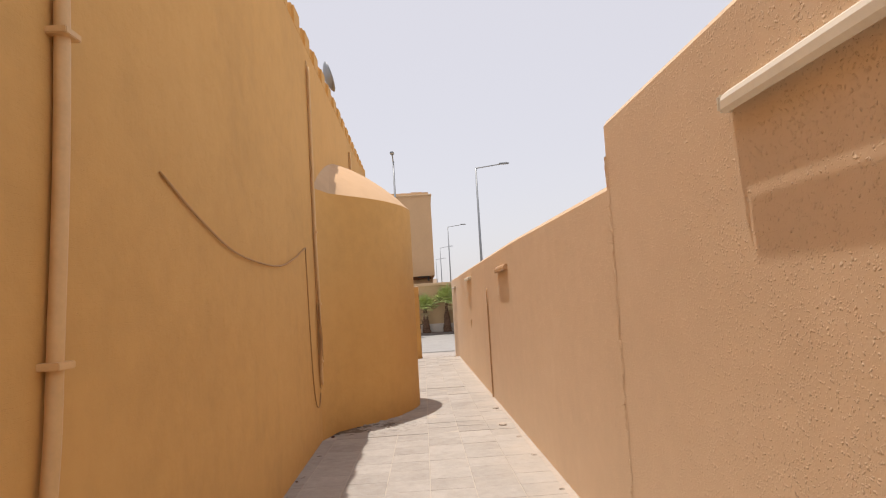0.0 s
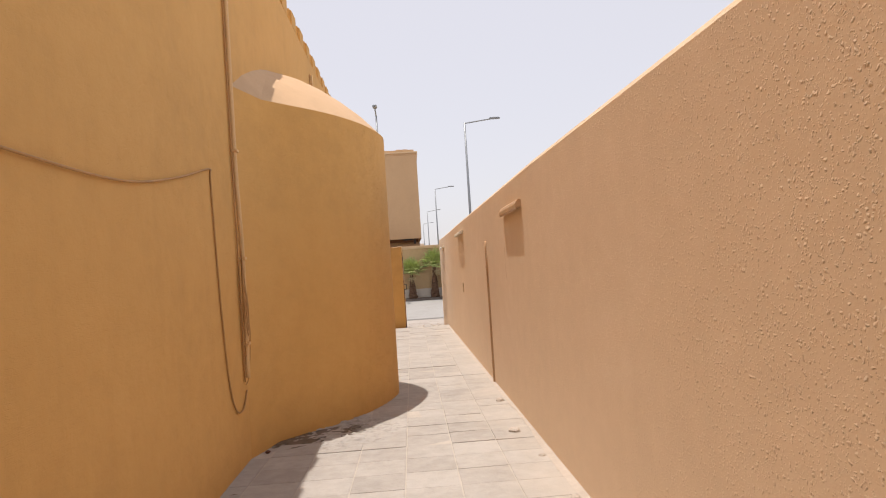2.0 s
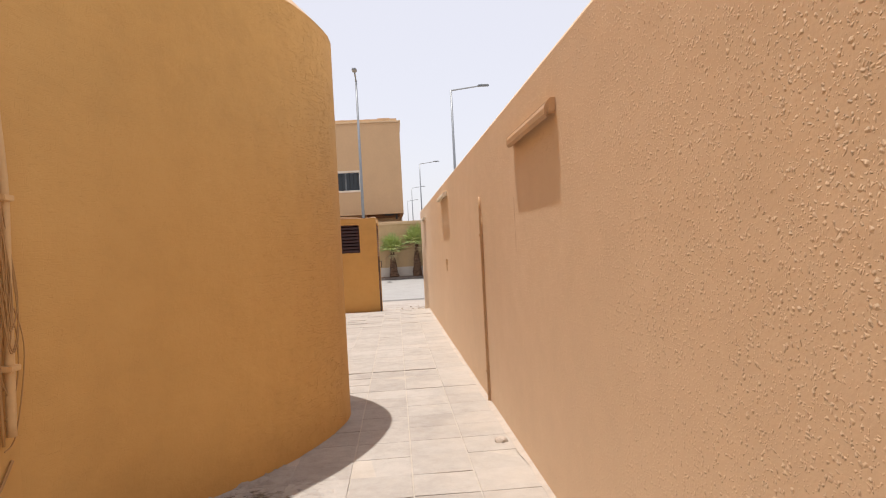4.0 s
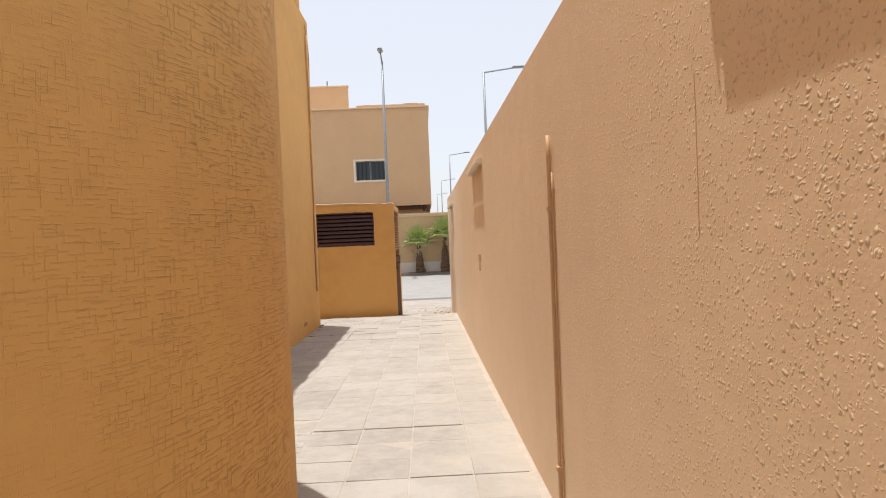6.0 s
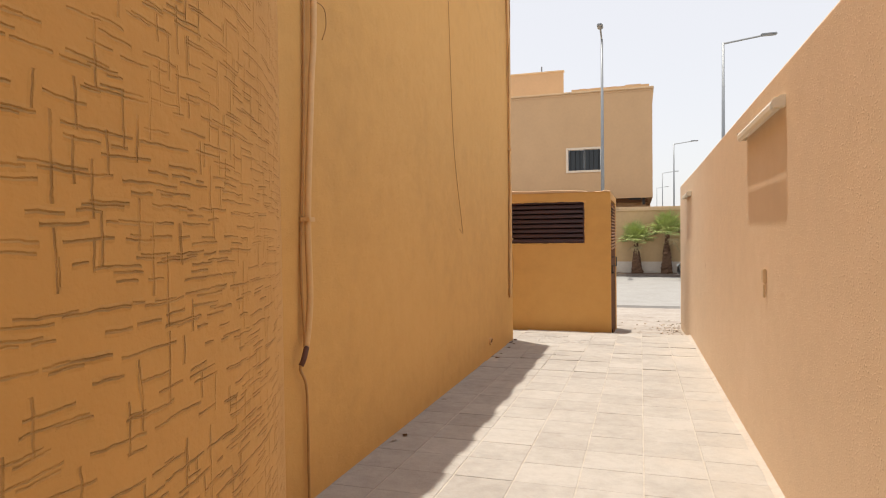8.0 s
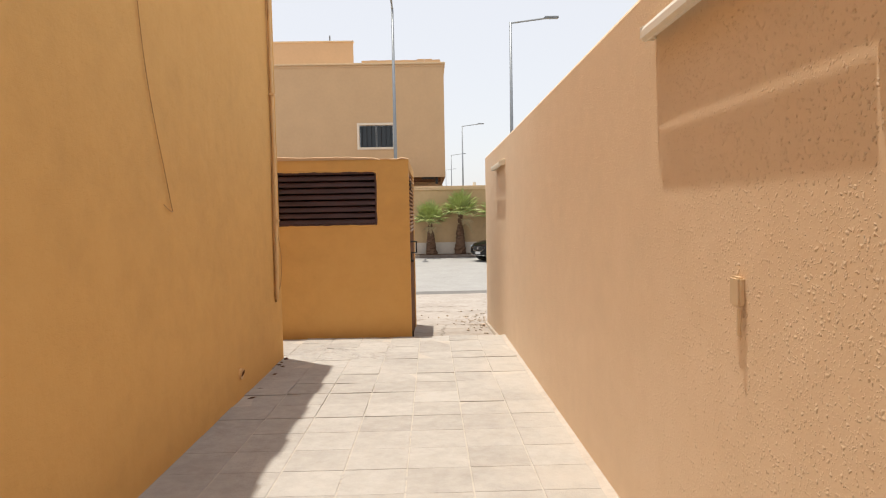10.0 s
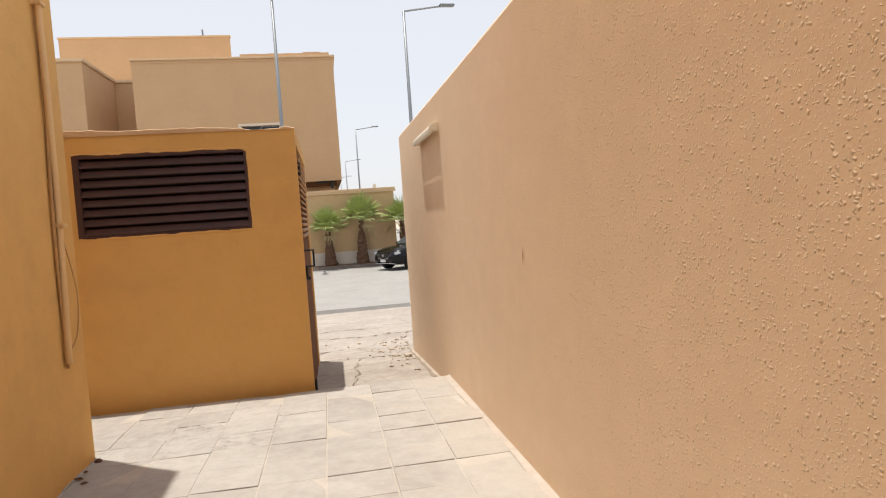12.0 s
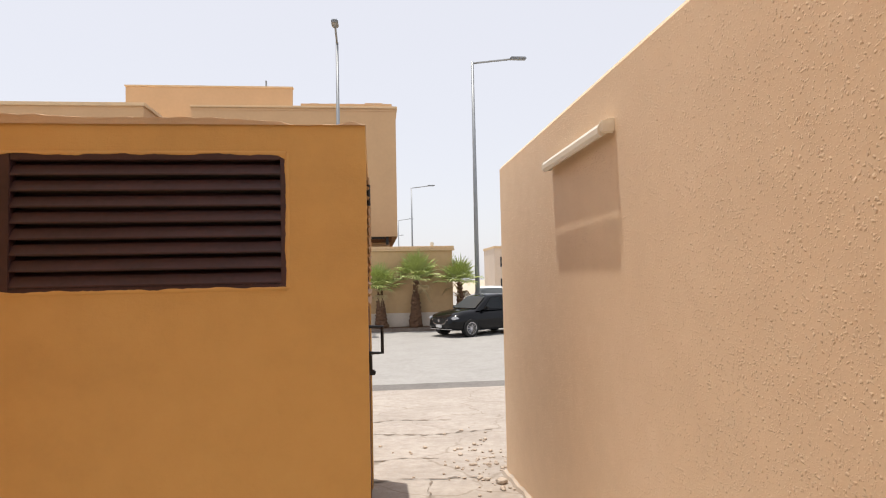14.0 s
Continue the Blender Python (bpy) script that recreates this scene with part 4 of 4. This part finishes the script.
def palm(x, y, height, crown, seed, fronds=32):
    rnd = random.Random(seed)
    e = tagged(empty("palm_tree", pose(x, y, PAVE_Z - 0.03)), "young fan palm with brown fibrous trunk on the verge", "palm tree", "palms along the far wall")
    bm = bmesh.new()
    rings = []
    n, seg = 22, 14
    lean = rnd.uniform(-0.12, 0.16)
    for i in range(n + 1):
        f = i / n
        r = (0.28 - 0.15 * f / 0.7 if f < 0.7 else 0.10) + (0.035 if i % 2 else 0)
        rings.append([bm.verts.new((lean * f * f + r * math.cos(2 * math.pi * k / seg) * rnd.uniform(0.82, 1.18), r * math.sin(2 * math.pi * k / seg) * rnd.uniform(0.82, 1.18), f * height)) for k in range(seg)])
    for a, b in zip(rings, rings[1:]):
        for k in range(seg):
            bm.faces.new((a[k], a[(k + 1) % seg], b[(k + 1) % seg], b[k]))
    bm.faces.new(rings[-1])
    part("trunk", bm, TRUNK, e)
    for i in range(10):
        a = rnd.uniform(0, 6.28)
        z0 = height * rnd.uniform(0.6, 0.98)
        bm = tube([(lean + 0.1 * math.cos(a), 0.1 * math.sin(a), z0), (lean + 0.28 * math.cos(a), 0.28 * math.sin(a), z0 + rnd.uniform(0.05, 0.2))], 0.03, 5, None, 0.012)
        part("leaf_stub", bm, DRYLEAF, e, "pale cut leaf stub")

    def frond(bm, a, el, length, droop):
        o = Vector((lean, 0, height + 0.02))
        d = Vector((math.cos(a) * math.cos(el), math.sin(a) * math.cos(el), math.sin(el)))
        hub = o + d * length * 0.5 + Vector((0, 0, -droop * 0.15))
        tube([o, o.lerp(hub, 0.5) + Vector((0, 0, 0.04)), hub], 0.016, 4, bm, 0.009)
        side = d.cross(Vector((0, 0, 1))).normalized()
        up = side.cross(d).normalized()
        m = 21
        for k in range(m):
            b = radians(-88 + 176 * k / (m - 1)) + rnd.uniform(-0.05, 0.05)
            ld = (d * math.cos(b) + side * math.sin(b) + up * 0.12 * abs(math.sin(b))).normalized()
            L = length * 0.62 * (0.75 + 0.3 * math.cos(b)) * rnd.uniform(0.85, 1.1)
            w = (ld.cross(up)).normalized() * 0.017
            p0, p1, p2 = hub, hub + ld * L * 0.55, hub + ld * L + Vector((0, 0, -droop * L * rnd.uniform(0.25, 0.75)))
            v = [bm.verts.new(q) for q in (p0 - w * 0.5, p0 + w * 0.5, p1 + w, p1 - w, p2)]
            c = bm.verts.new(p1 + up * 0.012)
            bm.faces.new((v[0], v[1], c))
            bm.faces.new((v[1], v[2], c))
            bm.faces.new((v[3], v[0], c))
            bm.faces.new((v[2], v[4], c))
            bm.faces.new((v[4], v[3], c))
    bm = bmesh.new()
    for i in range(fronds):
        a = i * 2.399 + rnd.uniform(-0.25, 0.25)
        el = radians(88 - 84 * ((i + 0.5) / fronds) ** 0.9)
        frond(bm, a, el, crown * rnd.uniform(0.74, 1.08), 0.22 + 0.4 * (1 - el))
    part("crown", bm, LEAF, e, "green fan-shaped fronds")
    bm = bmesh.new()
    for i in range(2):
        frond(bm, rnd.uniform(0, 6.28), radians(rnd.uniform(-55, -15)), crown * 0.72, 0.9)
    part("dry_fronds", bm, DRYLEAF, e, "dry straw-coloured hanging fronds")
    return e


palm(0.53, 44.6, 1.62, 1.08, 3)
palm(1.98, 44.6, 2.0, 1.18, 5)
palm(3.94, 44.6, 1.85, 1.1, 8)


# ---- parked cars ----
def car(x, y, heading, paint, label, size=1.0):
    """Compact crossover, nose along +x of its own frame."""
    e = tagged(empty("car", pose(x, y, ROAD_Z, 0, 0, heading) @ Matrix.Scale(size, 4)), label, "car")
    # lower body: cross sections along the length
    secs = [(-2.12, 0.62, 0.50, 0.86), (-2.05, 0.80, 0.34, 0.98), (-1.6, 0.87, 0.25, 1.02), (-0.6, 0.885, 0.22, 0.98), (0.5, 0.885, 0.22, 0.96), (0.95, 0.88, 0.22, 0.97), (1.5, 0.86, 0.24, 0.92), (1.9, 0.80, 0.27, 0.82), (2.08, 0.68, 0.33, 0.70), (2.14, 0.55, 0.40, 0.60)]
    bm = bmesh.new()
    rings = []
    for sx, w, z0, z1 in secs:
        h = z1 - z0
        pts = [(-w * 0.86, z0), (-w, z0 + 0.10 * h), (-w, z0 + 0.55 * h), (-w * 0.965, z0 + 0.82 * h), (-w * 0.86, z1 - 0.01), (-w * 0.45, z1 + 0.025), (0, z1 + 0.035)]
        pts = pts + [(-a, b) for a, b in pts[-2::-1]]
        rings.append([bm.verts.new((sx, a, b)) for a, b in pts])
    n = len(rings[0])
    for a, b in zip(rings, rings[1:]):
        for k in range(n):
            bm.faces.new((a[k], a[(k + 1) % n], b[(k + 1) % n], b[k])).smooth = True
    bm.faces.new(rings[0])
    bm.faces.new(rings[-1])
    body = part("body", bm, paint, e)
    # cabin
    def ring(bm, pts):
        return [bm.verts.new(p) for p in pts]
    bm = bmesh.new()
    cab = [(1.0, 0.74, 0.97), (0.25, 0.60, 1.47), (-0.35, 0.61, 1.53), (-1.2, 0.58, 1.49), (-1.72, 0.56, 1.36), (-2.0, 0.70, 1.0)]
    rr = [ring(bm, [(sx, -w, z - 0.05), (sx, -w * 0.8, z), (sx, 0, z + 0.02), (sx, w * 0.8, z), (sx, w, z - 0.05)]) for sx, w, z in cab]
    base = [ring(bm, [(sx, -0.82, 0.95), (sx, 0.82, 0.95)]) for sx in (1.05, 0.5, -0.35, -1.2, -1.75, -2.03)]
    for i in range(5):
        for k in range(4):
            bm.faces.new((rr[i][k], rr[i][k + 1], rr[i + 1][k + 1], rr[i + 1][k])).smooth = True
        bm.faces.new((base[i][0], rr[i][0], rr[i + 1][0], base[i + 1][0]))
        bm.faces.new((base[i][1], base[i + 1][1], rr[i + 1][4], rr[i][4]))
    part("cabin", bm, paint, e)
    # glass sheets, slightly proud of the cabin
    bm = bmesh.new()
    v = [bm.verts.new(p) for p in ((0.955, -0.66, 1.035), (0.955, 0.66, 1.035), (0.33, 0.50, 1.455), (0.33, -0.50, 1.455))]
    bm.faces.new(v)
    bmesh.ops.solidify(bm, geom=bm.faces[:], thickness=0.02)
    part("windscreen", bm, CARGLASS, e)
    for s in (-1, 1):
        for x0, x1, x2, x3 in ((0.62, -0.30, -0.30, 0.16), (-0.38, -1.25, -1.18, -0.38)):
            bm = bmesh.new()
            v = [bm.verts.new(p) for p in ((x0, s * 0.815, 1.0), (x1, s * 0.815, 1.0), (x2, s * 0.645, 1.42), (x3, s * 0.645, 1.40))]
            bm.faces.new(v)
            bmesh.ops.solidify(bm, geom=bm.faces[:], thickness=0.025)
            part("side_window", bm, GLASS, e)
        mb = box(-0.07, 0.07, -0.10, 0.10, -0.06, 0.07, 0.03)
        mb.transform(Matrix.Translation((0.62, s * 0.94, 1.03)))
        part("door_mirror", mb, paint, e)
        hb = box(-0.16, 0.10, -0.17, 0.17, -0.05, 0.055, 0.03)
        hb.transform(Matrix.Translation((1.93, s * 0.60, 0.70)) @ Matrix.Rotation(radians(-s * 28), 4, "Z"))
        part("headlight", hb, LAMPGLASS, e, "clear headlight")
        for wx in (1.33, -1.25):
            w = part("tyre", tube([(wx, s * 0.68, 0.325), (wx, s * 0.70, 0.325), (wx, s * 0.89, 0.325), (wx, s * 0.905, 0.325)], 0.325, 24), RUBBER, e, "", False)
            rim = bmesh.new()
            tube([(wx, s * 0.895, 0.325), (wx, s * 0.912, 0.325)], 0.06, 12, rim)
            for k in range(10):
                a = 2 * math.pi * k / 10
                tube([(wx + 0.04 * math.cos(a), s * 0.908, 0.325 + 0.04 * math.sin(a)), (wx + 0.215 * math.cos(a), s * 0.910, 0.325 + 0.215 * math.sin(a))], 0.016, 5, rim)
            pts = [(wx + 0.215 * math.cos(a), s * 0.908, 0.325 + 0.215 * math.sin(a)) for a in [2 * math.pi * k / 24 for k in range(25)]]
            tube(pts, 0.016, 5, rim)
            part("rim", rim, ALLOY, w, "silver alloy rim")
    gb = box(2.07, 2.155, -0.40, 0.40, 0.50, 0.70, 0.03)
    part("grille", gb, BLACK, e)
    part("grille_trim", tube([(2.10, -0.47, 0.66), (2.165, -0.30, 0.50), (2.175, 0, 0.475), (2.165, 0.30, 0.50), (2.10, 0.47, 0.66)], 0.014, 6), ALLOY, e, "chrome grille trim")
    part("badge", tube([(2.15, 0, 0.615), (2.165, 0, 0.615)], 0.06, 14), ALLOY, e)
    part("number_plate", box(2.15, 2.175, -0.17, 0.17, 0.36, 0.46, 0.004), PLATE, e)
    part("bumper_strip", box(2.02, 2.125, -0.62, 0.62, 0.285, 0.315, 0.01), ALLOY, e)
    return e


car(4.46, 42.25, 211, CARPAINT, "shiny black compact crossover parked at the kerb")
car(6.3, 50.4, 262, CARWHITE, "white car parked on the side road", 1.13)


# ---- distant houses ----
def far_house(x, y, w, d, h, tone):
    e = tagged(empty("distant_house", pose(x, y, -1.9)), "distant sand-coloured flat-roofed house", "house", "distant houses")
    part("wall", box(0, w, 0, d, 0, h), tone, e)
    part("parapet", box(-0.1, w + 0.1, -0.1, d + 0.1, h + 0.001, h + 0.35), TRIM, e)
    part("roof_room", box(w * 0.3, w * 0.65, d * 0.3, d * 0.7, h + 0.351, h + 2.3), tone, e)
    for i in range(int(w // 2.6)):
        for z in (1.3, 4.6):
            if z + 1.6 < h:
                part("window", box(0.9 + 2.6 * i, 2.0 + 2.6 * i, -0.06, 0.05, z, z + 1.5), GLASS, e)
    return e


for a in ((18.4, 112, 9, 9, 7.4, FARHOUSE), (28, 118, 11, 10, 6.6, FARHOUSE), (42, 112, 12, 10, 7.6, FARHOUSE), (-16, 130, 12, 10, 7.0, FARHOUSE), (-2, 160, 10, 9, 5.6, FARHOUSE)):
    far_house(*a)
# railing beside the side road
e = tagged(empty("railing", pose(10.5, 60, ROAD_Z)), "dark metal railing beside the side road", "railing")
part("top_rail", box(0, 14, -0.02, 0.02, 1.3, 1.36), BLACK, e)
part("bottom_rail", box(0, 14, -0.02, 0.02, 0.2, 0.25), BLACK, e)
for i in range(57):
    part("baluster", box(0.25 * i - 0.012, 0.25 * i + 0.012, -0.012, 0.012, 0.0, 1.3), BLACK, e)

# ---- litter, rubble and stains ----
rnd = random.Random(11)


def stone(name, x, y, z, r, material, label, cat):
    bm = bmesh.new()
    bmesh.ops.create_icosphere(bm, subdivisions=2, radius=r)
    for v in bm.verts:
        v.co *= 1 + 0.35 * noise.noise(v.co * (2.2 / r) + Vector((x * 9, y * 7, 0)))
        v.co.z *= 0.62
    ob = part(name, bm, material)
    ob.location = (x, y, z + r * 0.35)
    ob.rotation_euler = (0, 0, x * 37)
    return tagged(ob, label, cat, "rubble at the wall's end" if cat == "stone" else "")


def apron_z(y):
    return floor_z(STEP_Y) - 0.13 + (y - STEP_Y) * (-0.85 - floor_z(STEP_Y) + 0.13) / (23.6 - STEP_Y) if y < 23.6 else -0.85 - (y - 23.6) * 0.2 / 3.8


for i in range(110):
    y = min(26.4, max(22.3, rnd.gauss(24.1, 0.75)))
    x = RX - 0.05 - abs(rnd.gauss(0, 0.2)) if y < 23.6 else RX + 0.15 - abs(rnd.gauss(0, 0.42))
    stone("stone", x, y, apron_z(y), rnd.choice((0.01, 0.012, 0.014, 0.016, 0.02, 0.026)), RUBBLE, "broken sandy stone lying on the concrete apron", "stone")
stone("rock", 1.34, 23.3, apron_z(23.3), 0.055, RUBBLE, "grey rock at the foot of the wall", "rock")
for i in range(26):
    y = rnd.uniform(4.0, 19.8)
    if 8.2 < y < 12.6:
        continue
    x = face_x(y) + rnd.uniform(0.03, 0.10)
    bm = bmesh.new()
    L, W = rnd.uniform(0.02, 0.045), rnd.uniform(0.008, 0.018)
    v = [bm.verts.new(p) for p in ((-L, 0, 0.004), (0, W, 0.012), (L, 0, 0.006), (0, -W, 0.002))]
    bm.faces.new((v[0], v[1], v[2]))
    bm.faces.new((v[0], v[2], v[3]))
    ob = part("dry_leaf", bm, TRUNK)
    ob.location, ob.rotation_euler = (x, y, floor_z(y) + 0.004), (0, 0, rnd.uniform(0, 6.3))
    tagged(ob, "dry brown leaf on the paving beside the wall", "leaf", "litter")
stone("clay_shard", face_x(19.8) + 0.05, 19.82, floor_z(19.82), 0.024, RED, "dark red clay shard at the wall's corner", "shard")
stone("mortar_lump", face_x(8.55) + 0.10, 8.50, floor_z(8.5), 0.022, RED, "dark red debris in the wall corner", "debris")
for x, y, r in ((1.28, 8.55, 0.055), (1.34, 9.9, 0.05), (1.37, 6.9, 0.03), (1.38, 5.7, 0.025), (1.36, 7.8, 0.028)):
    stone("mortar_flake", x, y, floor_z(y) - r * 0.3, r, MORTAR, "pale mortar flake beside the boundary wall", "debris")
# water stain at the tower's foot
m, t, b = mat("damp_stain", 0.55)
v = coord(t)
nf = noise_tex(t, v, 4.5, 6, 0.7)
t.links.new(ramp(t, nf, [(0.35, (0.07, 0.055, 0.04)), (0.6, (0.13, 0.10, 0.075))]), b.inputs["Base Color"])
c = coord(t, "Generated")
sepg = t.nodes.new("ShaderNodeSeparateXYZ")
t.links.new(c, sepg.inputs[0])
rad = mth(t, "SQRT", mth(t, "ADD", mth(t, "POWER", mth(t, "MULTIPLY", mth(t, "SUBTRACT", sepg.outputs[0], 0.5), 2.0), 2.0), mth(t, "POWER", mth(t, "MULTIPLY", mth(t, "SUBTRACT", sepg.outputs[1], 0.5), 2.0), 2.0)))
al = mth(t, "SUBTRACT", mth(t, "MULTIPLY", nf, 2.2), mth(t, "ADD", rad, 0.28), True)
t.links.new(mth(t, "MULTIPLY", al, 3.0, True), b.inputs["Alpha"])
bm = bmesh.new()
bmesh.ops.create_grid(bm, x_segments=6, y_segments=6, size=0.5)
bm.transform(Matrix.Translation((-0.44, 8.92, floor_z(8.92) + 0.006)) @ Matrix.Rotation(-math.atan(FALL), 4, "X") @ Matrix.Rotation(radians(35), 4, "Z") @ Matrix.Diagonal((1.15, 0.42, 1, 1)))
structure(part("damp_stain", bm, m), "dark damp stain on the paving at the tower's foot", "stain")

# ---- dried cement smears on the paving ----
def smear(x0, x1, y0, y1, seed, high):
    """Ridged leftovers of wet cement: thin, lumpy, with an uneven outline."""
    bm = bmesh.new()
    nx, ny = int((x1 - x0) / 0.016), int((y1 - y0) / 0.016)
    grid = []
    for j in range(ny + 1):
        row = []
        for i in range(nx + 1):
            u, v = i / nx, j / ny
            x, y = x0 + (x1 - x0) * u, y0 + (y1 - y0) * v
            rim = min(1.0, 3.2 * (1 - math.hypot(2 * u - 1, 2 * v - 1) + 0.35 * noise.noise(Vector((x * 3, y * 3, seed)))))
            q = Vector((x * 6 + 2 * y, y * 12, seed))
            ridge = 1 - abs(noise.noise(q)) * 3.2
            ridge2 = 1 - abs(noise.noise(q * 2.3 + Vector((4, 1, 7)))) * 3.0
            h = high * (0.75 * max(0, ridge) ** 2 + 0.4 * max(0, ridge2) ** 2) * max(0, rim) - 0.0085
            row.append(bm.verts.new((x, y, floor_z(y) + h)))
        grid.append(row)
    for a, c in zip(grid, grid[1:]):
        for i in range(nx):
            bm.faces.new((a[i], a[i + 1], c[i + 1], c[i])).smooth = True
    structure(part("cement_smear", bm, CEMENT), "dried cement ridges smeared over the alley paving", "cement")


smear(-0.82, 0.45, 8.35, 9.75, 2.0, 0.030)
smear(-0.95, 0.15, 11.9, 13.2, 5.0, 0.030)
smear(-1.3, 0.35, 19.5, 20.95, 8.0, 0.022)
smear(-0.1, 0.5, 13.5, 18.6, 11.0, 0.009)
stone("broken_tile", -0.47, 12.35, floor_z(12.35), 0.07, MORTAR, "broken pale paving piece lying by the tower", "broken tile")


def crack(pts, width, seed):
    """Open seam in the concrete apron."""
    bm = bmesh.new()
    rows = []
    pts = [Vector((x, y, 0)) for x, y in pts]
    for a, c in zip(pts, pts[1:]):
        d = (c - a).normalized()
        side = Vector((-d.y, d.x, 0))
        n = max(4, int((c - a).length / 0.025))
        for k in range(n + 1):
            p = a.lerp(c, k / n)
            p = p + side * (0.07 * noise.noise(Vector((p.x * 3, p.y * 3, seed))) + 0.035 * noise.noise(Vector((p.x * 11, p.y * 11, seed))))
            w = width * max(0.08, 0.42 + 1.5 * noise.noise(Vector((p.x * 8, p.y * 8, seed + 3))))
            rows.append([bm.verts.new((q.x, q.y, apron_z(q.y) + 0.006)) for q in (p - side * w, p + side * w)])
    for a, c in zip(rows, rows[1:]):
        bm.faces.new((a[0], a[1], c[1], c[0]))
    structure(part("crack", bm, RUBBLE_DARK), "open dirt-filled crack in the concrete apron", "crack")


crack([(-0.4, 23.55), (0.5, 23.6), (1.4, 23.5)], 0.018, 1)
crack([(0.62, 21.2), (0.66, 22.4), (0.72, 23.55)], 0.010, 2)
crack([(-0.5, 25.6), (0.3, 25.75), (1.1, 25.6), (1.9, 25.9)], 0.035, 3)
crack([(-0.4, 26.5), (0.5, 26.75), (1.3, 26.6)], 0.03, 4)
crack([(0.1, 24.3), (0.6, 24.45), (0.9, 24.35)], 0.02, 5)

# crumbled fillet at the foot of the wall beside the apron
bm = bmesh.new()
rows = []
for i in range(70):
    y = STEP_Y + 0.03 + (END_Y - STEP_Y) * i / 69
    w = 0.045 + 0.04 * noise.noise(Vector((y * 5, 1, 0)))
    rows.append([bm.verts.new((x, y, apron_z(y) + h)) for x, h in ((RX + 0.0, 0.04 + 0.02 * noise.noise(Vector((y * 7, 4, 0)))), (RX - w * 0.6, 0.03), (RX - w, -0.01))])
for a, c2 in zip(rows, rows[1:]):
    for k in range(2):
        bm.faces.new((a[k], a[k + 1], c2[k + 1], c2[k]))
structure(part("wall_fillet", bm, RUBBLE), "crumbled mortar fillet at the wall's foot", "trim")

# ---- mortar strip along the boundary wall ----
bm = bmesh.new()
rows = []
for i in range(260):
    y = -6.5 + (STEP_Y + 6.48) * i / 259
    w = 0.15 + 0.10 * noise.noise(Vector((y * 0.6, 3, 0))) + 0.05 * noise.noise(Vector((y * 4.1, 3, 0)))
    rows.append([bm.verts.new((x, y, floor_z(y) + h)) for x, h in ((RX + 0.0, 0.012), (RX - 0.02, 0.006), (RX - w * 0.3, 0.0015))])
for a, c2 in zip(rows, rows[1:]):
    for k in range(2):
        bm.faces.new((a[k], a[k + 1], c2[k + 1], c2[k]))
structure(part("mortar_strip", bm, MORTAR, None, "", True), "sandy mortar fillet along the foot of the wall", "trim")

# ---- paving slabs ----
TW, TL = 0.365, 0.345
slabs = []
for j in range(4):
    bm = box(-TW / 2 + 0.005, TW / 2 - 0.005, -TL / 2 + 0.0015 + 0.001 * j, TL / 2 - 0.0015, -0.05, 0.0)
    bmesh.ops.bevel(bm, geom=[e for e in bm.edges if all(v.co.z > -0.01 for v in e.verts)], offset=0.002, segments=1, affect="EDGES")
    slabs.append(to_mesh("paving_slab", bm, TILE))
tilt = -math.atan(FALL)
rest_v, rest_f = [], []
rnd = random.Random(5)
count = 0
for r in range(82):
    y = STEP_Y - TL / 2 - TL * r
    for c in range(-18, 4):
        x = 0.175 + TW * c
        if x > RX - TW / 2 + 0.02:
            continue
        left = face_x(y)
        if 8.6 < y < 12.6:
            q = y - TC.y if y < 10.9 else (y - 10.9) / 0.7
            left = max(left, TC.x + math.sqrt(max(0.0, TR * TR - q * q)))
        if y > 19.85:
            left = -2.7
        if x < left - TW * 0.45 or y < -5:
            continue
        # the slabs lie rougher beside the tower and at the alley's mouth
        loose = 5.0 if y > 17.5 or 8.2 < y < 9.6 or 11.8 < y < 13.2 else 1.0
        dz = rnd.uniform(-0.0006, 0.0012) * loose
        ax, ay = radians(rnd.gauss(0, 0.1)) * loose, radians(rnd.gauss(0, 0.1)) * loose
        m = Matrix.Translation((x, y, floor_z(y) + dz)) @ Euler((tilt + ax, ay, radians(rnd.uniform(-0.5, 0.5)))).to_matrix().to_4x4()
        if y > 4.5 and count < 300 and (x > -0.75):
            o = new("paving_slab", slabs[count % 4])
            o.parent = floor
            o.matrix_world = m
            count += 1
        else:
            k = len(rest_v)
            me = slabs[0]
            rest_v += [m @ v.co for v in me.vertices]
            rest_f += [[k + i for i in p.vertices] for p in me.polygons]
me = bpy.data.meshes.new("paving_rest")
me.from_pydata(rest_v, [], rest_f)
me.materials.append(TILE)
o = new("paving_rest", me)
o.parent = floor
o["kind"] = "stuff"
